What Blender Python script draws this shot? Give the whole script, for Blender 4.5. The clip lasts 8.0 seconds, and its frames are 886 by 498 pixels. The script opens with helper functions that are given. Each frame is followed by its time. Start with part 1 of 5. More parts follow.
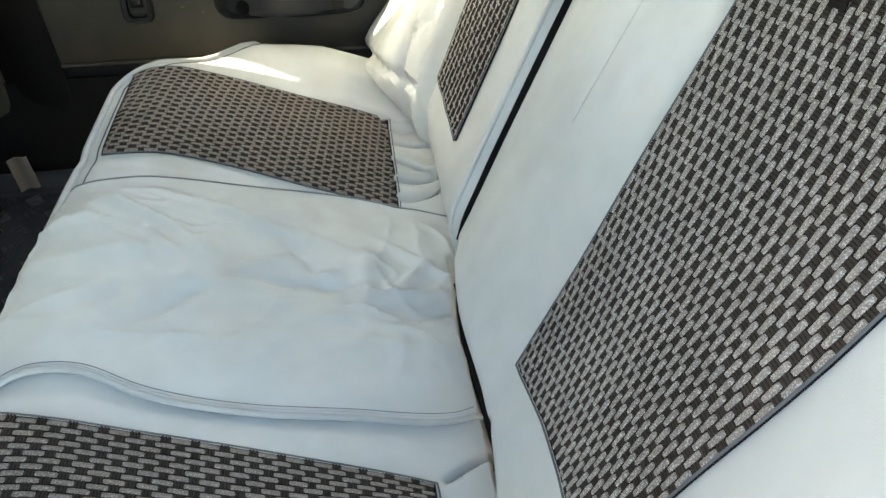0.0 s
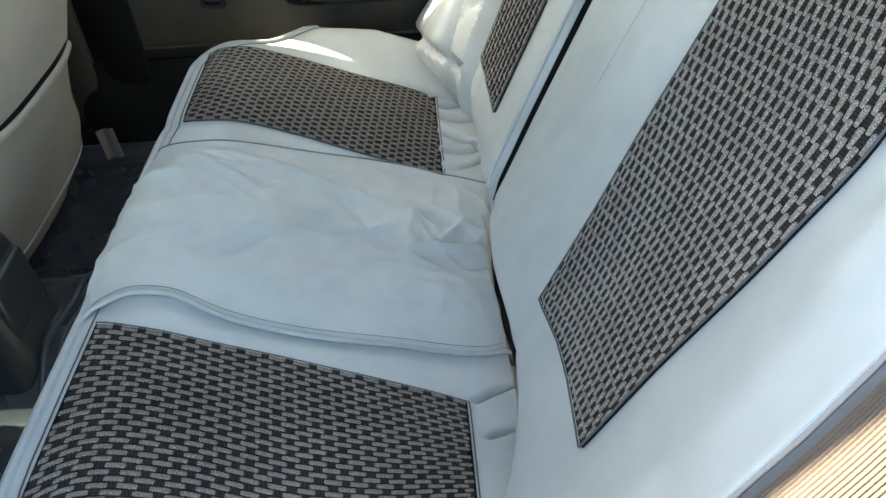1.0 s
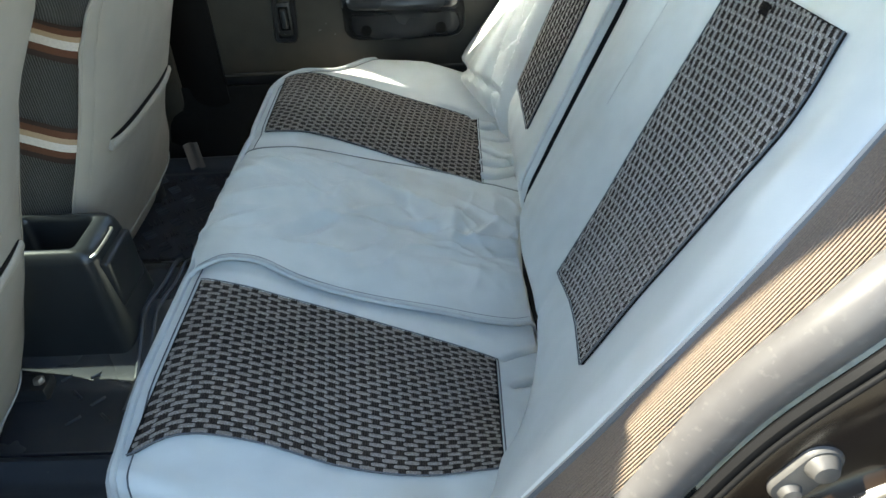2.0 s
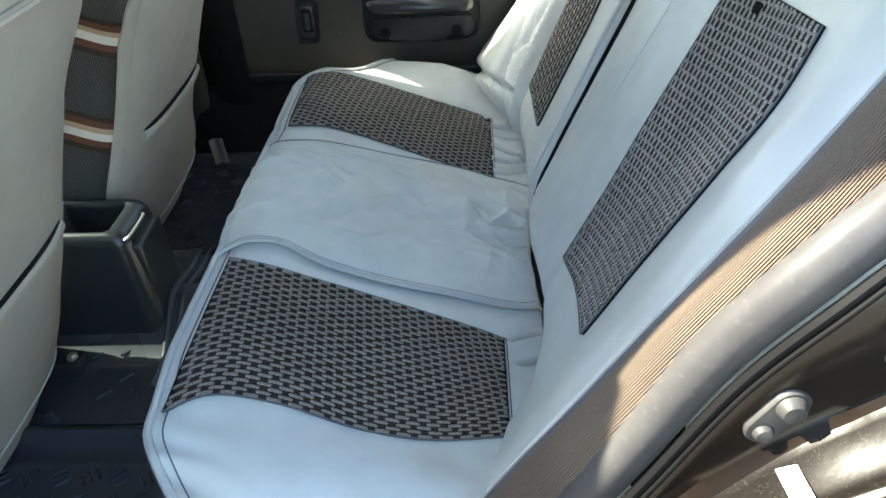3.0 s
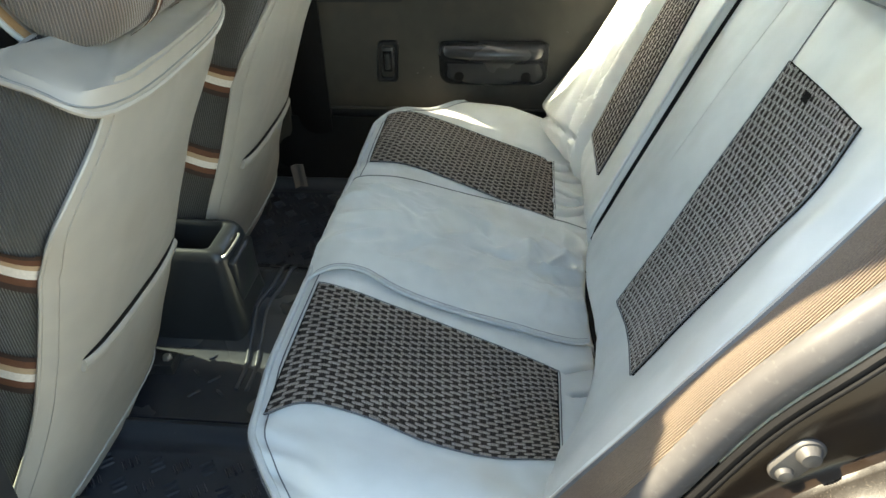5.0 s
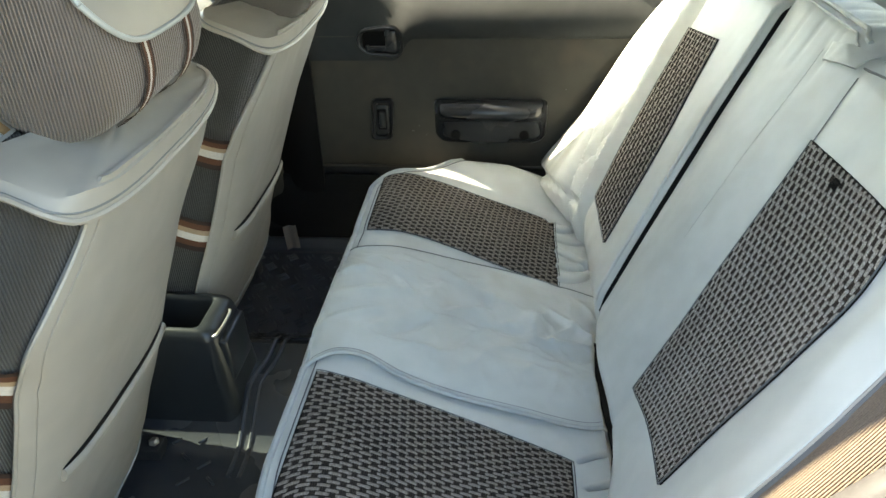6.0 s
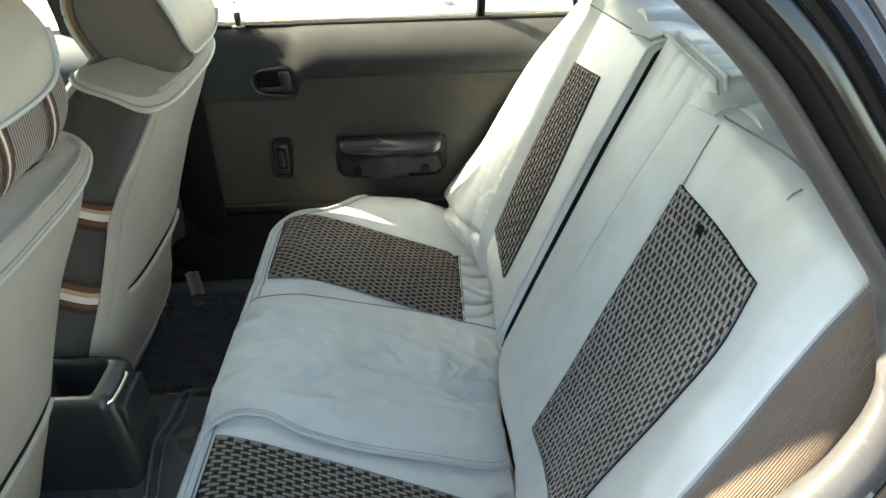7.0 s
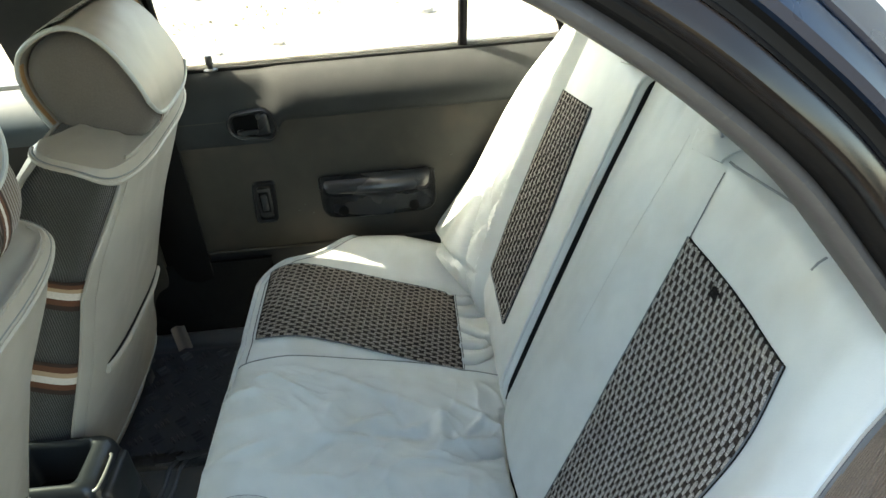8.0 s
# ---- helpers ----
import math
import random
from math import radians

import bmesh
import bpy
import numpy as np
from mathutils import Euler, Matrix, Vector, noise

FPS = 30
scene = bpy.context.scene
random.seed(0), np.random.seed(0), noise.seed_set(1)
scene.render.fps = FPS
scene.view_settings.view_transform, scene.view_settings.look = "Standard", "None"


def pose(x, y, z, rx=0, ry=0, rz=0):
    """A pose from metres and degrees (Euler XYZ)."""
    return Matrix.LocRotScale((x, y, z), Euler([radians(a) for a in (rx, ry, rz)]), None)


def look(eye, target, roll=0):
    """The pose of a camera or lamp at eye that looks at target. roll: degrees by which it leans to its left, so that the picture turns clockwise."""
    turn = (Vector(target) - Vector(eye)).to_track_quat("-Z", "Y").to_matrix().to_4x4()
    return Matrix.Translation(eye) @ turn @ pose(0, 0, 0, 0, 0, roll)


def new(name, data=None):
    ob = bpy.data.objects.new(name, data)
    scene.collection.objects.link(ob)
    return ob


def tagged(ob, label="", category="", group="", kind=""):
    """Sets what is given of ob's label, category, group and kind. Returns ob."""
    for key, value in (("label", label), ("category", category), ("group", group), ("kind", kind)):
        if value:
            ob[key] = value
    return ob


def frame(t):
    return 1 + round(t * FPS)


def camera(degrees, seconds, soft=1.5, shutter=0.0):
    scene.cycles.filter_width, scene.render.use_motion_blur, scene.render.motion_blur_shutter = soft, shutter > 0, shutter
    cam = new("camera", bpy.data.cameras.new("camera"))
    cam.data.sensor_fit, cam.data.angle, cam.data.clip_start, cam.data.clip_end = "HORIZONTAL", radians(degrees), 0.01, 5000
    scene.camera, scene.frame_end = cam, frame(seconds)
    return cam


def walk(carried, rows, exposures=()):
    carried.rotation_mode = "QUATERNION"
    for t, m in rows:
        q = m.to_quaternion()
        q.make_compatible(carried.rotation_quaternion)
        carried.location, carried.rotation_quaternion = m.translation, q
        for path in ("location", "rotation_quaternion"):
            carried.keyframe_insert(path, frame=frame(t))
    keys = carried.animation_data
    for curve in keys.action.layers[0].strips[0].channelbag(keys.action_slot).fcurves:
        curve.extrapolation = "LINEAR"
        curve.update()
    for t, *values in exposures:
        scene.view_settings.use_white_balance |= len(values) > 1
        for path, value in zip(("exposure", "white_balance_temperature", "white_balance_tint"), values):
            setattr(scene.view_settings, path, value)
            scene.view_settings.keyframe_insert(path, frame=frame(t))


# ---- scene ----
cam = camera(62.7, 8.0)
PATH = [
    (0, (-0.013, -0.664, 1.072), (0.165, 0.862, -0.209), -0.7),
    (0.5, (-0.011, -0.704, 1.086), (0.087, 0.809, -0.217), -2.0),
    (1, (-0.01, -0.783, 1.103), (0.033, 0.745, -0.186), -2.8),
    (1.5, (-0.014, -0.892, 1.137), (-0.032, 0.681, -0.098), -3.2),
    (3, (-0.012, -1.044, 1.161), (-0.107, 0.575, -0.01), -3.4),
    (3.5, (-0.002, -1.059, 1.163), (-0.118, 0.554, -0.014), -2.7),
    (4, (0.013, -1.097, 1.144), (-0.131, 0.514, -0.032), -2.1),
    (4.5, (0.003, -1.132, 1.194), (-0.177, 0.483, 0.029), -1.8),
    (4.7, (-0.014, -1.137, 1.235), (-0.228, 0.485, 0.085), -2.1),
    (5.8, (-0.085, -1.061, 1.279), (-0.29, 0.616, 0.208), -1.8),
    (6, (-0.079, -1.039, 1.294), (-0.26, 0.648, 0.236), -1.9),
    (6.5, (-0.057, -1.018, 1.343), (-0.146, 0.687, 0.301), -2.2),
    (7, (-0.027, -1.009, 1.355), (-0.009, 0.695, 0.309), -1.7),
    (7.5, (-0.03, -0.975, 1.372), (0.02, 0.73, 0.329), -2.2),
    (8, (-0.019, -0.9, 1.4), (0.015, 0.801, 0.349), -4.8),
]
walk(cam, [(t, look(eye, target, roll)) for t, eye, target, roll in PATH], [(0.0, 4.02, 8600, 7), (0.6, 3.94, 8500, 7), (1.2, 3.58, 7200, 4), (3.0, 3.46, 7050, 3), (4.5, 3.53, 8250, 4), (6.0, 3.57, 8200, 4), (8.0, 3.40, 7850, 2)])

# ---- world, sun, exposure ----
SUN_EL, SUN_AZ = 43.5, 170.5   # degrees; azimuth from +x, counter-clockwise: the sun stands ahead of the car
world = bpy.data.worlds.new("sky")
scene.world = world
world.use_nodes = True
wn = world.node_tree
sky = wn.nodes.new("ShaderNodeTexSky")
sky.sky_type, sky.sun_disc = "NISHITA", False
sky.sun_elevation, sky.sun_rotation = radians(SUN_EL), radians(90 - SUN_AZ)
sky.dust_density = 0.7
wn.links.new(sky.outputs[0], wn.nodes["Background"].inputs[0])
wn.nodes["Background"].inputs[1].default_value = 0.10
lamp = bpy.data.lights.new("sun", "SUN")
lamp.energy, lamp.angle, lamp.color = 2.8, radians(0.55), (1.0, 0.95, 0.86)
sun = new("sun", lamp)
sun_way = Vector((math.cos(radians(SUN_AZ)) * math.cos(radians(SUN_EL)), math.sin(radians(SUN_AZ)) * math.cos(radians(SUN_EL)), math.sin(radians(SUN_EL))))
sun.matrix_world = look(sun_way * 20, (0, 0, 0))


# ---- materials ----
def mat(name, colour, rough=0.5, metal=0.0, second=None, scale=40.0, bump=0.2, bump_scale=300.0, depth=0.001, coat=0.0, speck=None, coarse=6.0, sheen=0.0, spec=0.5):
    """A principled surface with variation at a coarse and a fine scale, and fine relief."""
    m = bpy.data.materials.new(name)
    m.use_nodes = True
    nt = m.node_tree
    b = nt.nodes["Principled BSDF"]
    geo = nt.nodes.new("ShaderNodeTexCoord")
    where = geo.outputs["Object"]
    second = second or tuple(c * 0.8 for c in colour)

    def tex(s, detail=4.0):
        n = nt.nodes.new("ShaderNodeTexNoise")
        n.inputs["Scale"].default_value, n.inputs["Detail"].default_value = s, detail
        nt.links.new(where, n.inputs["Vector"])
        return n.outputs["Fac"]

    def ramp(fac, lo, hi):
        r = nt.nodes.new("ShaderNodeMapRange")
        r.inputs["From Min"].default_value, r.inputs["From Max"].default_value = lo, hi
        nt.links.new(fac, r.inputs["Value"])
        return r.outputs["Result"]

    def mix(fac, a, c):
        x = nt.nodes.new("ShaderNodeMix")
        x.data_type = "RGBA"
        if fac is not None:
            nt.links.new(fac, x.inputs["Factor"])
        for slot, v in ((6, a), (7, c)):
            if isinstance(v, tuple):
                x.inputs[slot].default_value = (*v, 1)
            else:
                nt.links.new(v, x.inputs[slot])
        return x.outputs[2]

    fine, wide = tex(scale), tex(coarse, 3.0)
    both = nt.nodes.new("ShaderNodeMath")
    both.operation = "MULTIPLY_ADD"
    both.inputs[1].default_value = 0.5
    nt.links.new(fine, both.inputs[0])
    half = nt.nodes.new("ShaderNodeMath")
    half.operation = "MULTIPLY"
    half.inputs[1].default_value = 0.5
    nt.links.new(wide, half.inputs[0])
    nt.links.new(half.outputs[0], both.inputs[2])
    colour_out = mix(ramp(both.outputs[0], 0.36, 0.64), colour, second)
    if speck:
        tone, size, lo, hi = speck
        colour_out = mix(ramp(tex(size, 2.0), lo, hi), colour_out, tone)
    nt.links.new(colour_out, b.inputs["Base Color"])
    rr = nt.nodes.new("ShaderNodeMapRange")
    rr.inputs["To Min"].default_value, rr.inputs["To Max"].default_value = max(0.02, rough - 0.08), min(1.0, rough + 0.08)
    nt.links.new(wide, rr.inputs["Value"])
    nt.links.new(rr.outputs["Result"], b.inputs["Roughness"])
    b.inputs["Metallic"].default_value = metal
    b.inputs["Coat Weight"].default_value = coat
    b.inputs["Coat Roughness"].default_value = 0.06
    b.inputs["Sheen Weight"].default_value = sheen
    b.inputs["Specular IOR Level"].default_value = spec
    if bump:
        bn = nt.nodes.new("ShaderNodeBump")
        bn.inputs["Strength"].default_value, bn.inputs["Distance"].default_value = bump, depth
        nt.links.new(tex(bump_scale, 3.0), bn.inputs["Height"])
        nt.links.new(bn.outputs[0], b.inputs["Normal"])
    return m


def ribbed(name, colour, second, axis, pitch, rough=0.9, depth=0.0012):
    """Corduroy: fine speckled wales across one axis, with groove shade put into the colour."""
    m = mat(name, colour, rough, second=second, scale=900.0, bump=0.4, bump_scale=1500.0, depth=0.0005, sheen=0.25)
    nt = m.node_tree
    b = nt.nodes["Principled BSDF"]
    geo = nt.nodes.new("ShaderNodeTexCoord")
    wave = nt.nodes.new("ShaderNodeTexWave")
    wave.wave_type, wave.bands_direction = "BANDS", axis
    wave.inputs["Scale"].default_value = 0.314 / pitch
    wave.inputs["Distortion"].default_value = 0.3
    wave.inputs["Detail Scale"].default_value = 3.0
    turn = nt.nodes.new("ShaderNodeMapping")
    turn.inputs["Rotation"].default_value = (0, 0, radians(-40))
    nt.links.new(geo.outputs["Object"], turn.inputs["Vector"])
    nt.links.new(turn.outputs[0], wave.inputs["Vector"])
    # shade between the wales, mixed into the base colour
    groove_shade = nt.nodes.new("ShaderNodeMix")
    groove_shade.data_type = "RGBA"
    nt.links.new(wave.outputs["Fac"], groove_shade.inputs["Factor"])
    groove_shade.inputs[6].default_value = (*[c * 0.45 for c in second], 1)
    nt.links.new(b.inputs["Base Color"].links[0].from_socket, groove_shade.inputs[7])
    nt.links.new(groove_shade.outputs[2], b.inputs["Base Color"])
    bn = nt.nodes.new("ShaderNodeBump")
    bn.inputs["Strength"].default_value, bn.inputs["Distance"].default_value = 0.9, depth
    nt.links.new(wave.outputs["Fac"], bn.inputs["Height"])
    nt.links.new(b.inputs["Normal"].links[0].from_socket, bn.inputs["Normal"])
    nt.links.new(bn.outputs[0], b.inputs["Normal"])
    return m


LEATHER = mat("pale_leatherette", (0.535, 0.562, 0.546), 0.42, second=(0.470, 0.502, 0.492), scale=25, bump=0.28, bump_scale=700, depth=0.0005, speck=((0.445, 0.455, 0.425), 8.0, 0.57, 0.80))


def creased(m, scale, depth, strength):
    """Adds slack cloth-like folds at hand's width to a material's relief."""
    nt = m.node_tree
    b = nt.nodes["Principled BSDF"]
    geo = nt.nodes.new("ShaderNodeTexCoord")
    warp = nt.nodes.new("ShaderNodeTexNoise")
    warp.inputs["Scale"].default_value, warp.inputs["Detail"].default_value = scale, 2.0
    warp.inputs["Distortion"].default_value = 0.3
    nt.links.new(geo.outputs["Object"], warp.inputs["Vector"])
    bn = nt.nodes.new("ShaderNodeBump")
    bn.inputs["Strength"].default_value, bn.inputs["Distance"].default_value = strength, depth
    nt.links.new(warp.outputs["Fac"], bn.inputs["Height"])
    nt.links.new(b.inputs["Normal"].links[0].from_socket, bn.inputs["Normal"])
    nt.links.new(bn.outputs[0], b.inputs["Normal"])
    return m


creased(LEATHER, 7.0, 0.010, 0.55)
# LEATHER darkened and warmed: dimmer light and ground bounce put into the colour
FRONT = creased(mat("leatherette_warm_dimmed", (0.365, 0.338, 0.295), 0.44, second=(0.327, 0.307, 0.272), scale=25, bump=0.12, bump_scale=900, depth=0.0004, speck=((0.318, 0.291, 0.248), 7.0, 0.56, 0.8)), 7.0, 0.014, 0.6)
HEM = mat("pale_hem", (0.42, 0.444, 0.436), 0.45, second=(0.36, 0.385, 0.382), scale=60, bump=0.15, bump_scale=500, depth=0.0005)
THREAD = mat("grey_thread", (0.20, 0.21, 0.215), 0.8, bump=0.3)
PIPING = mat("dark_piping", (0.10, 0.11, 0.12), 0.6, bump=0.2)
BARS = mat("taupe_cord", (0.290, 0.259, 0.230), 0.85, second=(0.155, 0.136, 0.119), scale=620, bump=0.8, bump_scale=1200, depth=0.0010, speck=((0.54, 0.515, 0.48), 900, 0.52, 0.64))
WEFT = mat("dark_weft", (0.018, 0.0155, 0.014), 0.95, spec=0.1, second=(0.009, 0.008, 0.0075), scale=500, bump=0.9, bump_scale=420, depth=0.002)
# BARS again, darker and browner; the cushion's weaker light is in the colour
BARS_SEAT = mat("taupe_cord_dimmed", (0.225, 0.190, 0.157), 0.85, second=(0.130, 0.107, 0.088), scale=620, bump=0.8, bump_scale=1200, depth=0.0010, speck=((0.38, 0.34, 0.30), 900, 0.53, 0.65))
RIB = mat("dark_cross_thread", (0.058, 0.046, 0.038), 0.95, spec=0.1, second=(0.030, 0.024, 0.020), scale=500, bump=0.6, bump_scale=900, depth=0.0006)
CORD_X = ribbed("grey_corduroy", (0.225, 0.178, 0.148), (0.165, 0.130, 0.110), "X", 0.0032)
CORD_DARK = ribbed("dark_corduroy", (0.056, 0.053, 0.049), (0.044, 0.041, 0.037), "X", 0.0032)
TWILL = mat("taupe_cloth", (0.1105, 0.0952, 0.0833), 0.9, second=(0.085, 0.0731, 0.06375), scale=400, bump=0.5, bump_scale=900, depth=0.0006, sheen=0.2)
WALE = mat("brown_grey_corduroy", (0.180, 0.140, 0.106), 0.9, second=(0.128, 0.100, 0.079), scale=600, bump=0.5, bump_scale=1200, depth=0.0006, spec=0.2)
DOOR = mat("olive_grey_vinyl", (0.0350, 0.0325, 0.0262), 0.60, second=(0.0258, 0.0240, 0.0192), scale=30, bump=0.25, bump_scale=700, depth=0.0006, spec=0.4, speck=((0.045, 0.036, 0.028), 9.0, 0.56, 0.74))
UPPER = mat("grey_vinyl", (0.0300, 0.0325, 0.0338), 0.66, second=(0.0235, 0.0257, 0.0267), scale=20, bump=0.25, bump_scale=600, depth=0.0006, spec=0.18)
BLUEGREY = mat("blue_grey_vinyl", (0.060, 0.080, 0.092), 0.5, scale=20, bump=0.2, bump_scale=600, depth=0.0006)
BLACK = mat("black_plastic", (0.018, 0.019, 0.021), 0.38, second=(0.026, 0.027, 0.028), scale=40, bump=0.2, bump_scale=500, depth=0.0005)
TRIMBLACK = mat("worn_black_plastic", (0.010, 0.0105, 0.012), 0.36, second=(0.015, 0.0155, 0.017), scale=40, bump=0.1, bump_scale=500, depth=0.0003, spec=0.35)
SATIN = mat("satin_black_plastic", (0.015, 0.0165, 0.019), 0.27, second=(0.019, 0.021, 0.024), scale=40, bump=0.08, bump_scale=500, depth=0.0003)
# near-black base colour carries the shade of wells and holes
PIT = mat("black_recess", (0.006, 0.006, 0.006), 0.9, bump=0, spec=0.1)
CONSOLE = mat("charcoal_plastic", (0.020, 0.0235, 0.027), 0.32, second=(0.0155, 0.018, 0.021), scale=30, bump=0.25, bump_scale=500, depth=0.0005)
RUBBER = mat("black_rubber_mat", (0.019, 0.0245, 0.035), 0.40, second=(0.025, 0.031, 0.042), scale=25, bump=0.3, bump_scale=260, depth=0.001, spec=0.5, speck=((0.045, 0.050, 0.058), 160, 0.68, 0.80))
DUSTY = mat("dusty_rubber_mat", (0.034, 0.038, 0.044), 0.27, second=(0.026, 0.031, 0.040), scale=30, bump=0.2, bump_scale=260, depth=0.0006, spec=0.7)
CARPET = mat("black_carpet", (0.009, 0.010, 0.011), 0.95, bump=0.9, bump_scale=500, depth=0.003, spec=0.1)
PAINT = mat("dark_navy_paint", (0.0085, 0.0155, 0.033), 0.28, metal=0.0, second=(0.0065, 0.0122, 0.026), scale=300, bump=0.03, bump_scale=60, coat=0.06, spec=0.28)
GLOSS = mat("glossy_black_paint", (0.005, 0.005, 0.006), 0.24, second=(0.014, 0.0085, 0.005), scale=14, bump=0.05, bump_scale=60, spec=0.35)
JAMB = mat("dusty_dark_paint", (0.0062, 0.0054, 0.0048), 0.24, metal=0.0, spec=0.28, second=(0.011, 0.0090, 0.0074), scale=22, bump=0.16, bump_scale=90, depth=0.0010, coat=0.05, speck=((0.055, 0.047, 0.038), 520, 0.62, 0.78))
SEAL = mat("grey_trim_welt", (0.075, 0.072, 0.072), 0.46, second=(0.059, 0.056, 0.057), scale=45, bump=0.2, bump_scale=260, depth=0.0005, spec=0.25, speck=((0.090, 0.087, 0.084), 160, 0.60, 0.80))
GASKET = mat("black_gasket", (0.0040, 0.0040, 0.0045), 0.65, bump=0.2, spec=0.15)
STEEL = mat("dull_steel", (0.55, 0.53, 0.50), 0.38, metal=0.85, second=(0.42, 0.40, 0.37), scale=70, bump=0.2, bump_scale=300)
CREAM = mat("cream_painted_metal", (0.27, 0.24, 0.19), 0.5, second=(0.13, 0.09, 0.06), scale=60, bump=0.25, bump_scale=200)
GREYRUB = mat("grey_rubber", (0.066, 0.063, 0.059), 0.5, second=(0.046, 0.044, 0.042), scale=80, bump=0.2)
STICKER = mat("white_paper", (0.66, 0.66, 0.64), 0.6, second=(0.58, 0.58, 0.56), scale=60, bump=0.05)
FOAM = mat("tan_lining", (0.36, 0.21, 0.10), 0.9, second=(0.28, 0.16, 0.075), scale=200, bump=0.4)
BROWN = mat("brown_band", (0.115, 0.045, 0.022), 0.85, scale=300, bump=0.4, bump_scale=900)
DKBROWN = mat("dark_brown_band", (0.035, 0.018, 0.012), 0.85, scale=300, bump=0.4, bump_scale=900)
TAN = mat("tan_band", (0.42, 0.30, 0.19), 0.85, scale=300, bump=0.4, bump_scale=900)
WHITE = mat("off_white_band", (0.66, 0.61, 0.55), 0.85, scale=300, bump=0.4, bump_scale=900)
CLOTH = mat("beige_headlining", (0.66, 0.64, 0.60), 0.9, second=(0.60, 0.58, 0.54), scale=200, bump=0.3)
SAND = mat("bright_sand", (0.325, 0.282, 0.216), 0.95, second=(0.245, 0.210, 0.156), scale=2.2, bump=0.5, bump_scale=14, depth=0.03, coarse=0.25, speck=((0.165, 0.152, 0.112), 5.0, 0.58, 0.75))
STONE = mat("grey_stone", (0.36, 0.33, 0.29), 0.9, scale=20, bump=0.4, bump_scale=40, depth=0.01)
WEED = mat("dry_weed", (0.16, 0.17, 0.06), 0.8, second=(0.22, 0.19, 0.08), scale=20, bump=0)
GLASS = bpy.data.materials.new("window_glass")
GLASS.use_nodes = True
gb = GLASS.node_tree.nodes["Principled BSDF"]
gb.inputs["Transmission Weight"].default_value, gb.inputs["Roughness"].default_value, gb.inputs["IOR"].default_value = 1.0, 0.0, 1.45
gb.inputs["Base Color"].default_value = (0.97, 0.99, 0.98, 1)


def tinted(name, colour):
    """Thin window glass that lets part of the light through, with a faint gloss."""
    m = bpy.data.materials.new(name)
    m.use_nodes = True
    nt = m.node_tree
    clear = nt.nodes.new("ShaderNodeBsdfTransparent")
    clear.inputs["Color"].default_value = colour + (1,)
    gloss = nt.nodes.new("ShaderNodeBsdfGlossy")
    gloss.inputs["Roughness"].default_value = 0.03
    mix = nt.nodes.new("ShaderNodeMixShader")
    mix.inputs["Fac"].default_value = 0.06
    nt.links.new(clear.outputs[0], mix.inputs[1])
    nt.links.new(gloss.outputs[0], mix.inputs[2])
    nt.links.new(mix.outputs[0], nt.nodes["Material Output"].inputs["Surface"])
    return m


# for unseen windows; transmission lowered to dim the light on the backrests
TINT = tinted("dimming_glass", (0.16, 0.19, 0.20))
SCREEN = tinted("windscreen_glass", (0.64, 0.70, 0.69))


# ---- mesh helpers ----
def curve(pts, n):
    """A smooth run of n points through the given ones."""
    p = np.array(pts, float)
    p = np.vstack([2 * p[0] - p[1], p, 2 * p[-1] - p[-2]])
    out = []
    for t in np.linspace(0, len(pts) - 1 - 1e-9, n):
        i, f = int(t), t - int(t)
        a, b, c, d = p[i:i + 4]
        out.append(0.5 * (2 * b + (c - a) * f + (2 * a - 5 * b + 4 * c - d) * f * f + (3 * b - a - 3 * c + d) * f ** 3))
    return np.array(out)


def grid(f, us, vs, thick=0.0, away=None):
    """A sheet of quads over f(u, v); thick: closed to a slab of that thickness behind it (away: which way is behind)."""
    bm = bmesh.new()
    rows = [[bm.verts.new(f(u, v)) for v in vs] for u in us]
    for a, b in zip(rows, rows[1:]):
        for i in range(len(vs) - 1):
            bm.faces.new((a[i], a[i + 1], b[i + 1], b[i]))
    if thick:
        bm.normal_update()
        if away is not None and sum((v.normal.dot(Vector(away)) for v in bm.verts), 0.0) < 0:
            thick = -thick
        back = [[bm.verts.new(v.co + v.normal * thick) for v in r] for r in rows]
        for a, b in zip(back, back[1:]):
            for i in range(len(vs) - 1):
                bm.faces.new((a[i], b[i], b[i + 1], a[i + 1]))
        ring = lambda g: g[0][:-1] + [r[-1] for r in g[:-1]] + g[-1][:0:-1] + [r[0] for r in g[:0:-1]]
        p, q = ring(rows), ring(back)
        for k in range(len(p)):
            n = (k + 1) % len(p)
            bm.faces.new((p[n], p[k], q[k], q[n]))
    return bm


def rings(sections, cap=True):
    """A skin over closed rings of points."""
    bm = bmesh.new()
    rows = [[bm.verts.new(p) for p in s] for s in sections]
    n = len(rows[0])
    for a, b in zip(rows, rows[1:]):
        for i in range(n):
            bm.faces.new((a[i], a[(i + 1) % n], b[(i + 1) % n], b[i]))
    if cap:
        bm.faces.new(list(reversed(rows[0])))
        bm.faces.new(rows[-1])
    bmesh.ops.recalc_face_normals(bm, faces=bm.faces[:])
    return bm


